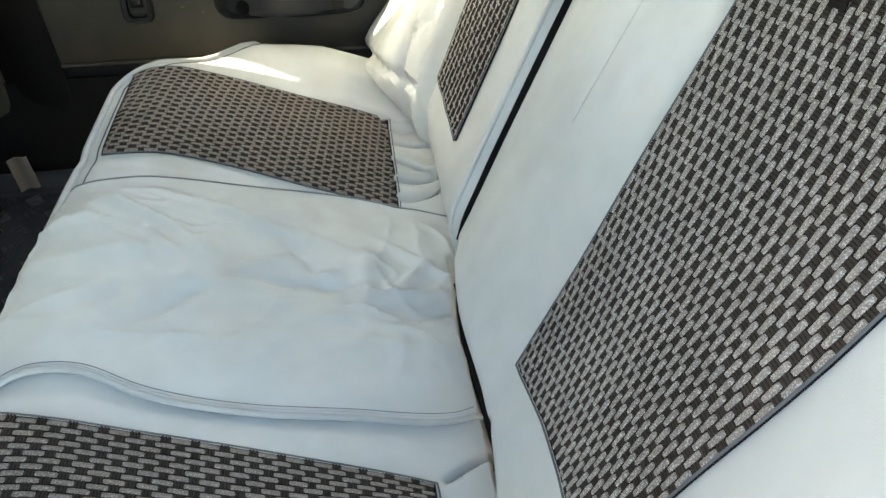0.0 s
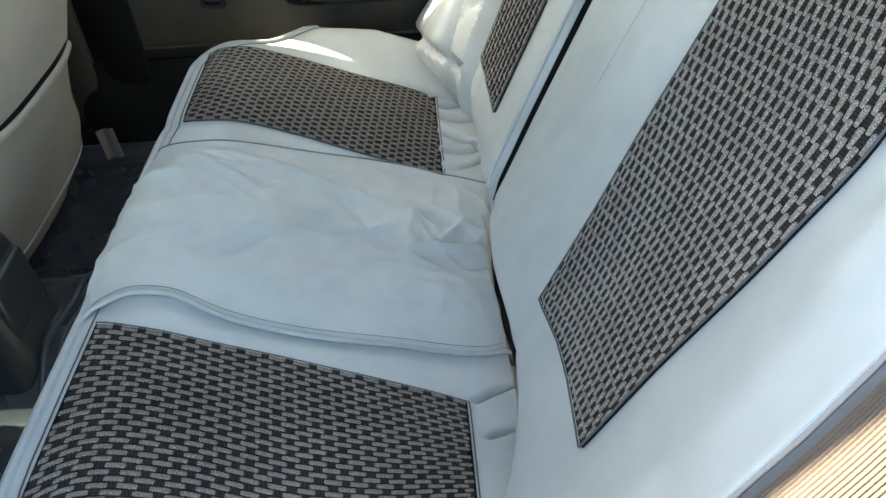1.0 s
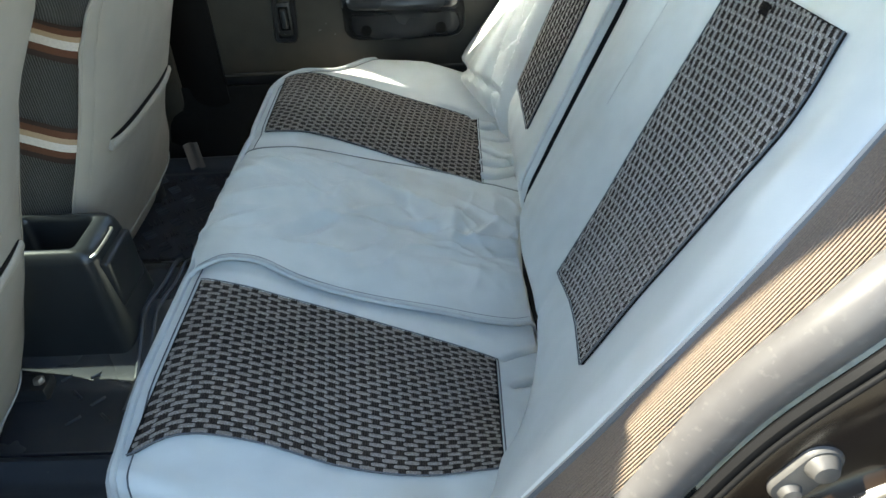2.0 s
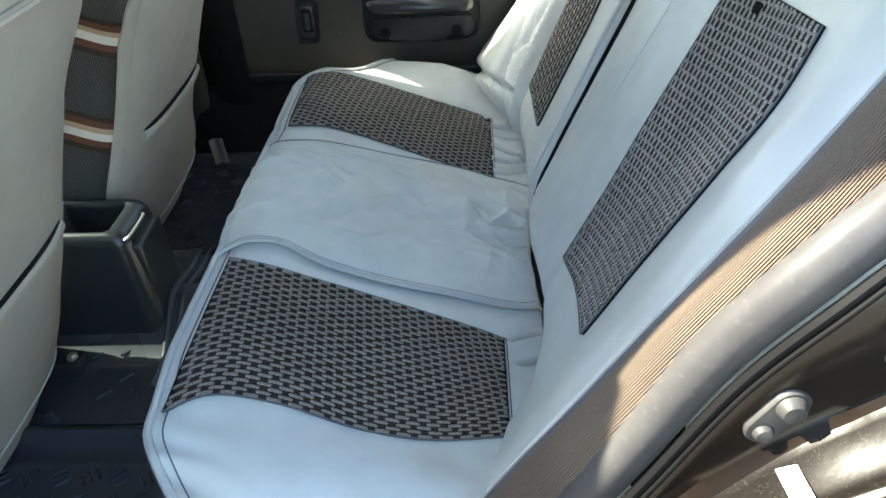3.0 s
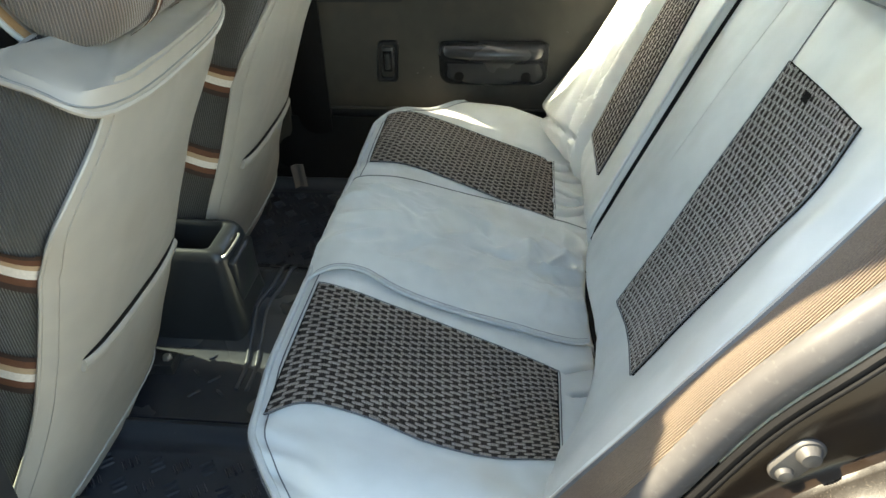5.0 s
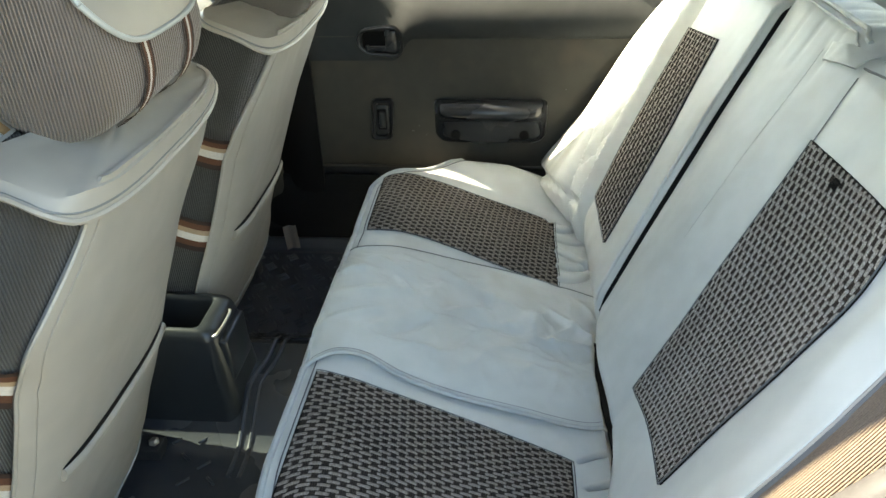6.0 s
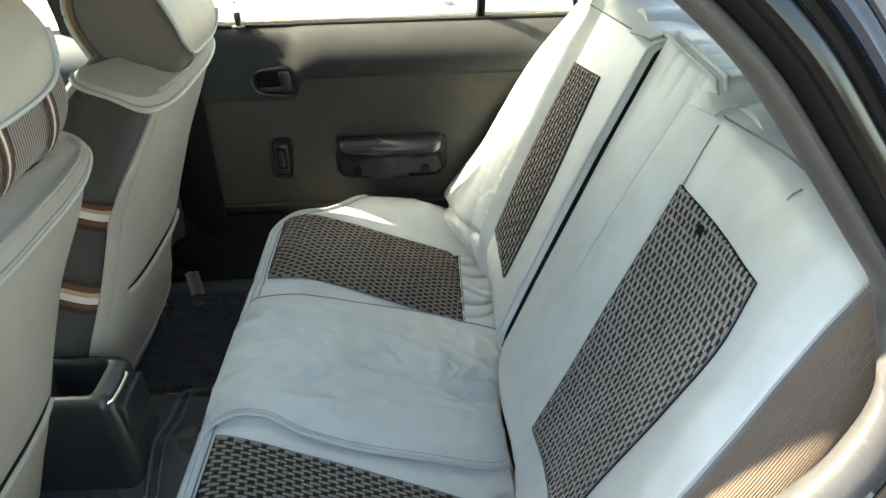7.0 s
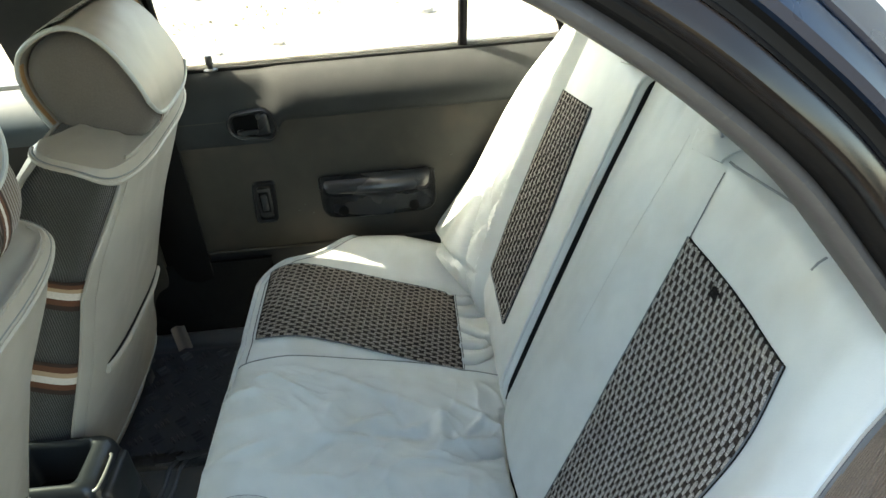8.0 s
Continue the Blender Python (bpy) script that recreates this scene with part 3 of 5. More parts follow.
def back_inset(inner, outer, parent, off, top, rows, slant=(0.0, 0.0), lattice=False):
    """Woven panel between two edges; slant: how much higher its lower and upper ends lie at the outer edge; lattice: thin open cords."""
    def f(a, b, h, c=0.0):
        s = a + b * (slant[0] + (slant[1] - slant[0]) * a / top)
        yi, yo = float(np.interp(s, *inner)), float(np.interp(s, *outer))
        y = yi + (yo - yi) * b + c
        return back_p(y, s, off(y, s) + 0.003 + h)
    panel = part("woven_inset", grid(lambda a, b: f(a, b, 0.0), np.linspace(0.0, top, 50), np.linspace(0, 1, 40), 0.003, -BN), WEFT, parent, "dark woven fabric inset")
    if lattice:
        tagged(part("woven_cord_layer", bars(f, (0.001, top - 0.001), rows, long=0.0232, pitch=0.0236, wide=0.20, high=0.0014, stagger=0.5), BARS, panel, "thin taupe lattice cords"), kind="stuff")
        tagged(part("cross_cord_layer", bars(lambda a, b, h: f(b * top, a, h), (0.0, 1.0), int(top / 0.0118), long=1.0 / rows, pitch=2.0 / rows, wide=0.20, high=0.0012, jitter=0.004, stagger=0.5), BARS, panel, "thin taupe cross cords"), kind="stuff")
    else:
        tagged(part("woven_cord_layer", bars(f, (0.001, top - 0.001), rows, long=0.0155, pitch=0.0236, wide=0.79, high=0.0020, stagger=0.52, head=0.3), BARS, panel, "taupe woven cords"), kind="stuff")
        tagged(part("cross_thread_layer", ribs(f, (0.001, top - 0.001), rows, 0.0155, 0.0236, 0.52, 0.0005), RIB, panel, "dark cross threads"), kind="stuff")
    rim = [f(a, -0.003, 0.001) for a in np.linspace(top, 0, 30)] + [f(-0.001, b, 0.001) for b in np.linspace(0, 1, 12)] + [f(a, 1.003, 0.001) for a in np.linspace(0, top, 30)]
    part("inset_seam", tube(rim, 0.0010, 5), PIPING, panel)


NEAR_EDGE = tuple(curve(np.array(([0.0, 0.062, 0.15, 0.24, 0.30, 0.36, 0.44], [-0.456, -0.456, -0.450, -0.450, -0.446, -0.433, -0.397])).T, 60).T)
back_inset(([-0.1, 0.0, 0.4, 0.5], [-0.236, -0.210, -0.108, -0.083]), NEAR_EDGE, rest, near_off, 0.410, 42, (0.062, 0.022))
part("frayed_patch", grid(lambda u, v: back_p(-0.226 + 0.008 * u + 0.005 * wob(v * 9, u * 4), 0.400 + 0.006 * v + 0.003 * wob(u * 8, v * 3), near_off(-0.226, 0.397) + 0.0065 + 0.001 * wob(u * 20, v * 20)), np.linspace(-1, 1, 12), np.linspace(-1, 1, 8), 0.001), WEFT, rest, "dark frayed spot in the weave")
PIPE = [back_p(wing_edge(q)[0] + 0.002, q, wing_edge(q)[1] - 0.004) for q in np.linspace(-0.085, 0.53, 80)]
part("edge_welt", tube([p + BN * -0.001 for p in PIPE], 0.0028, 8), FRONT, rest, "pale welted outer edge")
part("seam", tube([p + Vector((0.002, -0.0065, -0.001)) for p in PIPE], 0.0050, 6), PIPING, rest)
def TOP(y):
    return float(np.interp(-y, [0.081, 0.213, 0.321, 0.384, 0.45], [0.513, 0.530, 0.536, 0.533, 0.524]))


part("top_seam", tube([back_p(y, TOP(y), near_off(y, TOP(y)) + 0.001) for y in np.linspace(-0.075, -0.44, 30)], 0.0018, 5), THREAD, rest)
part("middle_seam", tube([back_p(line(s, -0.085, 0.015), s, near_off(line(s, -0.085, 0.015), s) + 0.001) for s in np.linspace(0.18, 0.5, 34)], 0.0004, 5), HEM, rest)
part("upper_seam", tube([back_p(line(s, -0.212, -0.108), s, near_off(line(s, -0.212, -0.108), s) + 0.001) for s in np.linspace(0.41, 0.500, 12)], 0.0010, 5), THREAD, rest)
for at, r in ((0.552, 0.0042), (0.541, 0.0022)):
    hemtop = [back_p(y, at - 0.012 * sstep(0.0, -0.03, y), near_off(y, at - 0.012 * sstep(0.0, -0.03, y)) + 0.002) for y in np.linspace(gap_y(0.55) - 0.015, -0.03, 30)]
    part("top_hem", tube(hemtop, r, 8), HEM, rest)
part("tuck", tube([back_p(-0.331 + 0.004 * k, 0.505 + 0.017 * k, near_off(-0.33, 0.505 + 0.017 * k) + 0.0005) for k in (0, 0.5, 1)], 0.0014, 5), THREAD, rest)


def far_edge(s):
    return float(np.interp(s, [-0.1, 0.0, 0.1, 0.23, 0.37, 0.55], [0.360, 0.402, 0.462, 0.520, 0.568, 0.625]))


def far_off(y, s):
    """The narrow backrest: a flat middle, a rolled bolster past the inset and a slack sunlit wing with folds at its foot."""
    g = gap_y(s)
    o = 0.005 - 0.05 * max(0.0, (-0.03 - s) / 0.08) ** 2 * sstep(0.56, 0.46, y) - 0.10 * max(0.0, (s - 0.495) / 0.07) ** 2
    o -= 0.012 * sstep(g + 0.009, g - 0.001, y)
    e = y - far_edge(s)
    o -= 0.007 * math.exp(-((e - 0.004) / 0.006) ** 2)
    o += 0.030 * sstep(0.004, 0.026, e) - 0.009 * math.exp(-((e - 0.042) / 0.010) ** 2) + (0.030 + 0.012 * sstep(0.10, -0.08, s)) * sstep(0.045, 0.125, e)
    low = sstep(0.20, 0.02, s)
    o -= 0.016 * math.exp(-((e - 0.050 - 0.35 * (s - 0.02)) / 0.006) ** 2) * low * sstep(-0.09, -0.03, s)
    o -= 0.014 * math.exp(-((e - 0.088 - 0.15 * s) / 0.006) ** 2) * sstep(0.14, 0.03, s)
    o -= 0.010 * math.exp(-((e - 0.068 + 0.25 * (s - 0.05)) / 0.005) ** 2) * sstep(0.0, 0.03, s) * sstep(0.22, 0.12, s)
    o -= 0.020 * math.exp(-((s + 0.035 + 0.25 * e) / 0.007) ** 2) * sstep(0.02, 0.06, e)
    o -= 0.14 * max(0.0, (y - 0.668) / 0.05) ** 2.0
    o += 0.004 * wob(y * 9, s * 6, 4.0) * sstep(0.0, 0.05, e) + 0.0012 * wob(y * 7, s * 8, 7.0)
    o += 0.004 * wob(y * 26, s * 12, 9.0) * sstep(0.06, -0.04, s)
    return o


side = thing("bench_seat_back", (0.15, 0.45, 0.42), "narrow backrest section in pale leatherette with woven inset", "car seat", "rear backrests")


def far_f(s, w):
    y = gap_y(s) - 0.001 + (0.722 - gap_y(s)) * w
    return back_p(y, s, far_off(y, s))


part("cover", grid(far_f, np.linspace(-0.105, 0.57, 80), np.concatenate([np.linspace(0, 0.03, 10), np.linspace(0.036, 1, 100)]), 0.008), LEATHER, side)
back_inset(([-0.1, 0.0, 0.13, 0.25, 0.395, 0.5], [0.165, 0.200, 0.250, 0.306, 0.381, 0.43]), ([-0.1, 0.0, 0.1, 0.23, 0.37, 0.5], [0.35, 0.399, 0.458, 0.516, 0.564, 0.60]), side, far_off, 0.400, 11, (0.0, -0.030), True)
part("edge_welt", tube([back_p(gap_y(s) + 0.005, s, far_off(gap_y(s) + 0.008, s) + 0.001) for s in np.linspace(-0.06, 0.53, 50)], 0.0036, 8), LEATHER, side)
part("outer_seam", tube([back_p(far_edge(s) + 0.005, s, far_off(far_edge(s) + 0.005, s) + 0.001) for s in np.linspace(-0.05, 0.5, 40)], 0.0016, 5), THREAD, side)
part("top_seam", tube([back_p(y, 0.504 - 0.096 * (y - 0.393), far_off(y, 0.504 - 0.096 * (y - 0.393)) + 0.001) for y in np.linspace(0.29, 0.66, 30)], 0.0018, 5), THREAD, side)
for owner, y, s in ((rest, -0.0245, 0.511), (side, 0.335, 0.520)):
    off = near_off if y < 0 else far_off
    tab = grid(lambda u, v: back_p(y + 0.043 * u + 0.004 * v, s + 0.013 * v - 0.0085 * u, off(y + 0.043 * u, s + 0.013 * v - 0.0085 * u) + 0.0035 + 0.0035 * (1 - u * u) + 0.0012 * wob(u * 3, v * 2, y)), np.linspace(-1, 1, 18), np.linspace(-1, 1, 10), 0.003)
    part("strap_loop", tab, LEATHER, owner, "pale sewn strap loop")
    for v in (-0.95, 0.93):
        part("strap_seam", tube([back_p(y + 0.043 * u + 0.004 * v, s + 0.013 * v - 0.0085 * u, off(y + 0.043 * u, s + 0.013 * v - 0.0085 * u) + 0.0040 + 0.0035 * (1 - u * u)) for u in np.linspace(-1, 1, 14)], 0.0010, 5), THREAD, owner)
# dark sheet laid in the joint to stand for the shade between the backrests
part("joint_shade", grid(lambda s, d: back_p(gap_y(s) + d, s, float(np.interp(d, [-0.018, -0.006, 0.001], [-0.030, -0.014, far_off(gap_y(s) + 0.002, s) - 0.002]))), np.linspace(-0.070, 0.53, 44), (-0.018, -0.012, -0.006, -0.003, 0.001), 0.004), CARPET, side, "dark strip added for the shade in the joint between the backrests")
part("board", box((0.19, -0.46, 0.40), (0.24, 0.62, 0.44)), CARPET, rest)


# ---- side of the body by the open door ----
SIDE = [(0.03, -0.556, 0.36), (0.075, -0.556, 0.44), (0.135, -0.556, 0.55), (0.205, -0.552, 0.69), (0.265, -0.546, 0.795), (0.312, -0.538, 0.872), (0.337, -0.528, 0.94), (0.333, -0.518, 1.0),
        (0.303, -0.51, 1.062), (0.258, -0.503, 1.13), (0.206, -0.50, 1.195), (0.15, -0.497, 1.246), (0.10, -0.490, 1.284), (0.03, -0.476, 1.325), (-0.07, -0.460, 1.362), (-0.25, -0.450, 1.388), (-0.60, -0.448, 1.390)]
SIDE = [tuple(Vector((0.0, -1.09, 1.18)).lerp(Vector(q), 0.86 + 0.14 * sstep(0.78, 1.03, q[2]))) for q in SIDE]
SIDE = [(x + 0.022 * math.exp(-((z - 0.95) / 0.10) ** 2), y - 0.024 * math.exp(-((z - 0.93) / 0.10) ** 2), z) for x, y, z in SIDE]
SPINE = curve(SIDE, 150)


def frame_at(i):
    """Point, outward (away from the opening) and tangent of the door opening's edge."""
    a, b = SPINE[max(i - 1, 0)], SPINE[min(i + 1, len(SPINE) - 1)]
    d = Vector((b[0] - a[0], 0, b[2] - a[2])).normalized()
    return Vector(SPINE[i]), Vector((d.z, 0, -d.x)), d


def along(profile, i0=0, i1=len(SPINE)):
    """Sheet along the opening's edge from (outward, sideways) offsets given by profile(fraction)."""
    bm = bmesh.new()
    rows = []
    for i in range(i0, i1):
        p, n, _ = frame_at(i)
        rows.append([bm.verts.new(p + n * a + Vector((0, -b, 0))) for a, b in profile(i / (len(SPINE) - 1))])
    for r, q in zip(rows, rows[1:]):
        for k in range(len(r) - 1):
            bm.faces.new((r[k], r[k + 1], q[k + 1], q[k]))
    return bm


def closed(profile, i0=0, i1=len(SPINE)):
    out = []
    for i in range(i0, i1):
        p, n, _ = frame_at(i)
        out.append([p + n * a + Vector((0, -b, 0)) for a, b in profile(i / (len(SPINE) - 1))])
    return rings(out)


shell = thing("car_body", (0.0, 0.0, 0.0), "dark navy car body seen through its open rear door", "car")


def welt(f):
    """Section of the welt: a slim round on the pillar's foot, flatter along the roof."""
    k = sstep(0.36, 0.46, f)
    w, c = 0.019 + 0.013 * k, 0.014 - 0.010 * k
    r = 0.021 - 0.011 * k
    return [(0.006 - r + r * math.cos(t), c + w * math.sin(t)) for t in np.linspace(0, 2 * math.pi, 17)[:-1]]


part("door_welt", closed(welt), SEAL, shell, "worn grey trim welt round the door opening")
part("gasket", closed(lambda f: [(0.003 + 0.008 * sstep(0.42, 0.5, f) + (0.007 - 0.001 * sstep(0.42, 0.5, f)) * math.cos(t), 0.037 + 0.006 * math.sin(t)) for t in np.linspace(0, 2 * math.pi, 9)[:-1]]), GASKET, shell, "black rubber gasket")
part("flange", closed(lambda f: [(0.004 + 0.0022 * math.cos(t), 0.0445 + 0.0022 * math.sin(t)) for t in np.linspace(0, 2 * math.pi, 11)[:-1]], 0, 64), GASKET, shell, "rounded black flange")


def ledge(f):
    """How deep the jamb's ledge lies below the edge of the opening."""
    return float(np.interp(f, [0, 0.06, 0.10, 0.14, 0.17, 0.20, 0.235, 0.275, 0.31, 0.40, 0.5], [0.010, 0.012, 0.018, 0.034, 0.052, 0.070, 0.082, 0.076, 0.048, 0.026, 0.020]))


def jamb(f):
    """Painted door jamb beside the wheel arch: upright wall and fillet down to the ledge."""
    d = ledge(f)
    return [(0.004, 0.043), (0.008, 0.046), (d * 0.4, 0.0475), (d * 0.75, 0.050), (d - 0.006, 0.054), (d - 0.001, 0.062), (d, 0.069)]


def shelf_h(v, f):
    """Pressed swages of the ledge: two long curving ridges that run together, a shallow dish and the rolled outer lip."""
    e = 0.050 * sstep(0.26, 0.10, f)
    out = 0.142 + e
    d = ledge(f)
    h = 0.0030 * math.exp(-((v - 0.078 - 0.10 * sstep(0.02, 0.20, f) * 0.35) / 0.0045) ** 2) * sstep(0.27, 0.20, f)
    h += 0.0022 * math.exp(-((v - 0.098 - 0.03 * sstep(0.04, 0.17, f)) / 0.004) ** 2) * sstep(0.22, 0.15, f)
    h -= 0.006 * math.exp(-((v - 0.105) / 0.022) ** 2) * sstep(0.15, 0.22, f)
    h += 0.008 * math.exp(-((v - out) / 0.009) ** 2)
    return d - h + 0.06 * max(0.0, (v - out) / 0.03) ** 2


END = len(SPINE)
part("jamb_wall", along(lambda f: jamb(f)[:6], 0, 72), GLOSS, shell, "glossy black inner wall of the door jamb")
part("door_jamb", along(lambda f: [jamb(f)[5]] + [(shelf_h(v, f), v) for v in np.linspace(0.067, 0.172 + 0.050 * sstep(0.26, 0.10, f), 56)], 0, 72), JAMB, shell, "dusty dark painted door jamb")


def upper(points):
    """Offsets along the pillar and roof, drawn in towards the front of the roof."""
    return lambda f: [(a, b * float(np.interp(f, [0.45, 0.70, 0.85], [1.0, 1.0, 0.80]))) for a, b in points]


part("rail_gasket", along(upper([(0.002, 0.030), (0.005, 0.040), (0.009, 0.045), (0.013, 0.046)]), 64, END), GASKET, shell, "black rubber door gasket")
part("roof_rail", along(upper([(0.0125, 0.045), (0.0145, 0.051), (0.020, 0.055), (0.027, 0.053), (0.033, 0.046)]), 64, END), GLOSS, shell, "glossy black roof rail")
part("roof_gasket", along(upper([(0.033, 0.047), (0.036, 0.041), (0.042, 0.040), (0.0455, 0.044)]), 64, END), GASKET, shell, "black rubber roof gasket")
part("drip_rail", along(upper([(0.045, 0.043), (0.0475, 0.048), (0.053, 0.049), (0.060, 0.043), (0.066, 0.035)]), 64, END), PAINT, shell, "glossy dark navy drip rail")
part("rail_line", along(upper([(0.066, 0.036), (0.0665, 0.032), (0.070, 0.033), (0.073, 0.028), (0.100, -0.01), (0.136, -0.10)]), 64, END), PAINT, shell)
# corduroy side roll between backrest and welt
ROLL = curve([back_p(wing_edge(q)[0] - 0.020, q + 0.004, wing_edge(q)[1] - 0.034) for q in (-0.110, -0.06, 0.0, 0.10, 0.20, 0.28, 0.36, 0.44, 0.50)], 60)
wales = []
for k in range(400):
    t = 2 * math.pi * k / 400
    r = 0.0325 + (0.0005 if k % 4 in (0, 1) else -0.0006)
    wales.append((r * math.cos(t), r * 1.15 * math.sin(t)))
roll = thing("side_bolster", (0.05, -0.53, 0.42), "ribbed brown-grey corduroy side bolster beside the backrest", "seat bolster")
part("ribbed_cover", tube(ROLL, 0.03, shape=wales, up=(0, 1, 0)), WALE, roll)
for i, j in ((0, 1), (-1, -2)):
    p, d = Vector(ROLL[i]), (Vector(ROLL[i]) - Vector(ROLL[j])).normalized()
    part("end_cap", lathe([(0.036, -0.004), (0.034, 0.004), (0.024, 0.009), (0.002, 0.011)], 24, Matrix.Translation(p) @ d.to_track_quat("Z", "Y").to_matrix().to_4x4()), CORD_X, roll, "gathered cloth end")
# quarter panel and the skin over the wheel arch
part("quarter_panel", along(lambda f: [(ledge(f) + 0.06, 0.173 + 0.050 * sstep(0.26, 0.10, f)), (0.16, 0.20 + 0.050 * sstep(0.26, 0.10, f)), (0.25, 0.228), (0.45, 0.225)], 0, 75), PAINT, shell)


J0 = Vector((0.176, 0, 0.742))
JD, JN = Vector((0.5, 0, 0.866)), Vector((-0.866, 0, 0.5))


def on_jamb(k, y, h):
    """k metres along the jamb, at sideways y, h proud of it."""
    return J0 + JD * k + Vector((0, y, 0)) + JN * h


def on_ledge(k, y, h):
    """k metres along the jamb, at sideways y, h proud of its ledge."""
    ks = [(Vector(p) - J0).dot(JD) for p in SPINE[:70]]
    u = float(np.interp(k, ks, range(70)))
    i = min(int(u), 68)
    ends = []
    for j in (i, i + 1):
        p, n, _ = frame_at(j)
        ends.append(p + n * (ledge(j / (len(SPINE) - 1)) - h))
    q = ends[0].lerp(ends[1], u - i)
    return Vector((q.x, y, q.z))


buffer = thing("door_buffer", on_jamb(0.012, -0.676, -0.026), "grey rubber door buffers on an oval metal plate", "door buffer")
base = []
for h, q in ((-0.004, 1.0), (0.003, 1.0), (0.005, 0.9), (0.0055, 0.6)):
    ring = []
    for t in np.linspace(0, 2 * math.pi, 33)[:-1]:
        c, s_ = math.cos(t), math.sin(t)
        ring.append(on_jamb(0.010 + 0.0145 * q * c + (0.0145 if c > 0 else -0.0145), -0.676 - h, -0.027 + 0.0145 * q * s_))
    base.append(ring)
part("plate", rings(base), GREYRUB, buffer)
for k, r, h in ((0.024, 0.0108, 0.006), (-0.006, 0.0084, 0.003)):
    m = Matrix.Translation(on_jamb(k, -0.679, -0.027)) @ Matrix.Rotation(radians(90), 4, "X")
    part("stud", lathe([(r * 1.1, 0), (r * 1.08, h * 0.4), (r, h * 0.8), (r * 0.75, h + 0.004), (r * 0.3, h + 0.005)], 20, m), GREYRUB, buffer)
sticker = thing("label_sticker", on_ledge(-0.012, -0.72, 0.001), "blank white paper sticker on the door jamb", "sticker")
part("paper", grid(lambda u, v: on_ledge(-0.023 + 0.017 * u + 0.005 * v, -0.699 - 0.055 * v - 0.005 * u, 0.002 + 0.0006 * math.sin(v * 3)), np.linspace(0, 1, 6), np.linspace(0, 1, 8), 0.0006), STICKER, sticker)
striker = thing("door_striker", on_ledge(0.097, -0.70, 0.0), "cream metal door striker with a wire loop", "door striker")
SM = Matrix.Translation(on_ledge(0.128, -0.702, 0.006)) @ JN.to_track_quat("Z", "Y").to_matrix().to_4x4() @ Matrix.Rotation(0.35, 4, "Z")
plate = []
for h, q in ((-0.006, 1.0), (0.004, 1.0), (0.006, 0.92), (0.0065, 0.6)):
    plate.append([SM @ Vector((q * (0.017 * math.copysign(abs(math.cos(t)) ** 0.7, math.cos(t))), q * (0.031 * math.copysign(abs(math.sin(t)) ** 0.8, math.sin(t))), h)) for t in np.linspace(0, 2 * math.pi, 33)[:-1]])
part("base_plate", rings(plate), CREAM, striker)
part("block", lathe([(0.015, 0.004), (0.0145, 0.012), (0.012, 0.017), (0.005, 0.019)], 20, SM @ Matrix.Translation((0.002, 0.004, 0.0)) @ Matrix.Diagonal((0.9, 1.25, 1, 1))), CREAM, striker)
LOOP = [on_ledge(0.101, -0.700, 0.006), on_ledge(0.099, -0.692, 0.017), on_ledge(0.099, -0.684, 0.028), on_ledge(0.105, -0.680, 0.033), on_ledge(0.113, -0.682, 0.031), on_ledge(0.117, -0.691, 0.020), on_ledge(0.119, -0.702, 0.008)]
part("loop", tube(curve(LOOP, 36), 0.0036, 8), CREAM, striker, "bent cream wire loop")
for q in (-0.021, 0.022):
    part("screw", lathe([(0.0065, 0), (0.0065, 0.003), (0.0045, 0.0048), (0.001, 0.005)], 12, SM @ Matrix.Translation((-0.001, q, 0.006))), STEEL, striker)


# ---- shell of the car ----
FLOOR = 0.262
setting("floor", box((-1.75, -0.70, 0.20), (0.30, 0.72, FLOOR - 0.006), 0.004), CARPET, "black carpeted car floor", "floor")
part("sill", box((-1.75, -0.80, 0.20), (0.02, -0.70, 0.34), 0.02, 3), PAINT, shell, "dark painted sill")


def roof_f(x, w, z0):
    y = -0.465 + w * 1.01
    return Vector((x, y, z0 + 0.045 * (1 - ((y - 0.04) / 0.55) ** 2) - 0.35 * max(0.0, x + 0.10) ** 1.7 - 0.03 * max(0.0, -0.6 - x)))


setting("ceiling", grid(lambda x, w: roof_f(x, w, 1.385), np.linspace(-1.37, 0.50, 30), np.linspace(0, 1, 20), 0.012), CLOTH, "beige cloth headlining", "ceiling")


def skin_f(x, w):
    y = -0.48 + w * 1.02
    return Vector((x, y, 1.486 + 0.03 * (1 - ((y - 0.04) / 0.58) ** 2) - 0.35 * max(0.0, x + 0.12) ** 1.6 - 0.03 * max(0.0, -0.6 - x)))


part("roof", grid(skin_f, np.linspace(-1.39, 0.52, 30), np.linspace(0, 1, 30), 0.01), PAINT, shell, "glossy dark navy roof")
part("front_bulkhead", box((-1.80, -0.70, 0.20), (-1.75, 0.74, 0.92)), BLACK, shell)
part("dashboard", box((-1.75, -0.66, 0.60), (-1.40, 0.72, 0.92), 0.05, 3), BLACK, shell)
for y0, y1 in ((-0.62, -0.50), (0.62, 0.72)):
    part("windscreen_pillar", tube([(-1.75, y0 if y0 < 0 else y1, 0.93), (-1.36, -0.46 if y0 < 0 else 0.53, 1.37)], 0.03, 8), BLACK, shell)
# unseen glass added to weaken skylight from ahead
part("windscreen", grid(lambda u, w: Vector((-1.75 + 0.39 * u - 0.05 * (1 - (2 * w - 1) ** 2), (-0.60 + 0.14 * u) + (1.32 - 0.31 * u) * w, 0.93 + 0.44 * u)), np.linspace(0, 1, 4), np.linspace(0, 1, 10), 0.004), SCREEN, shell, "unseen windscreen, tinted to dim the light from ahead")
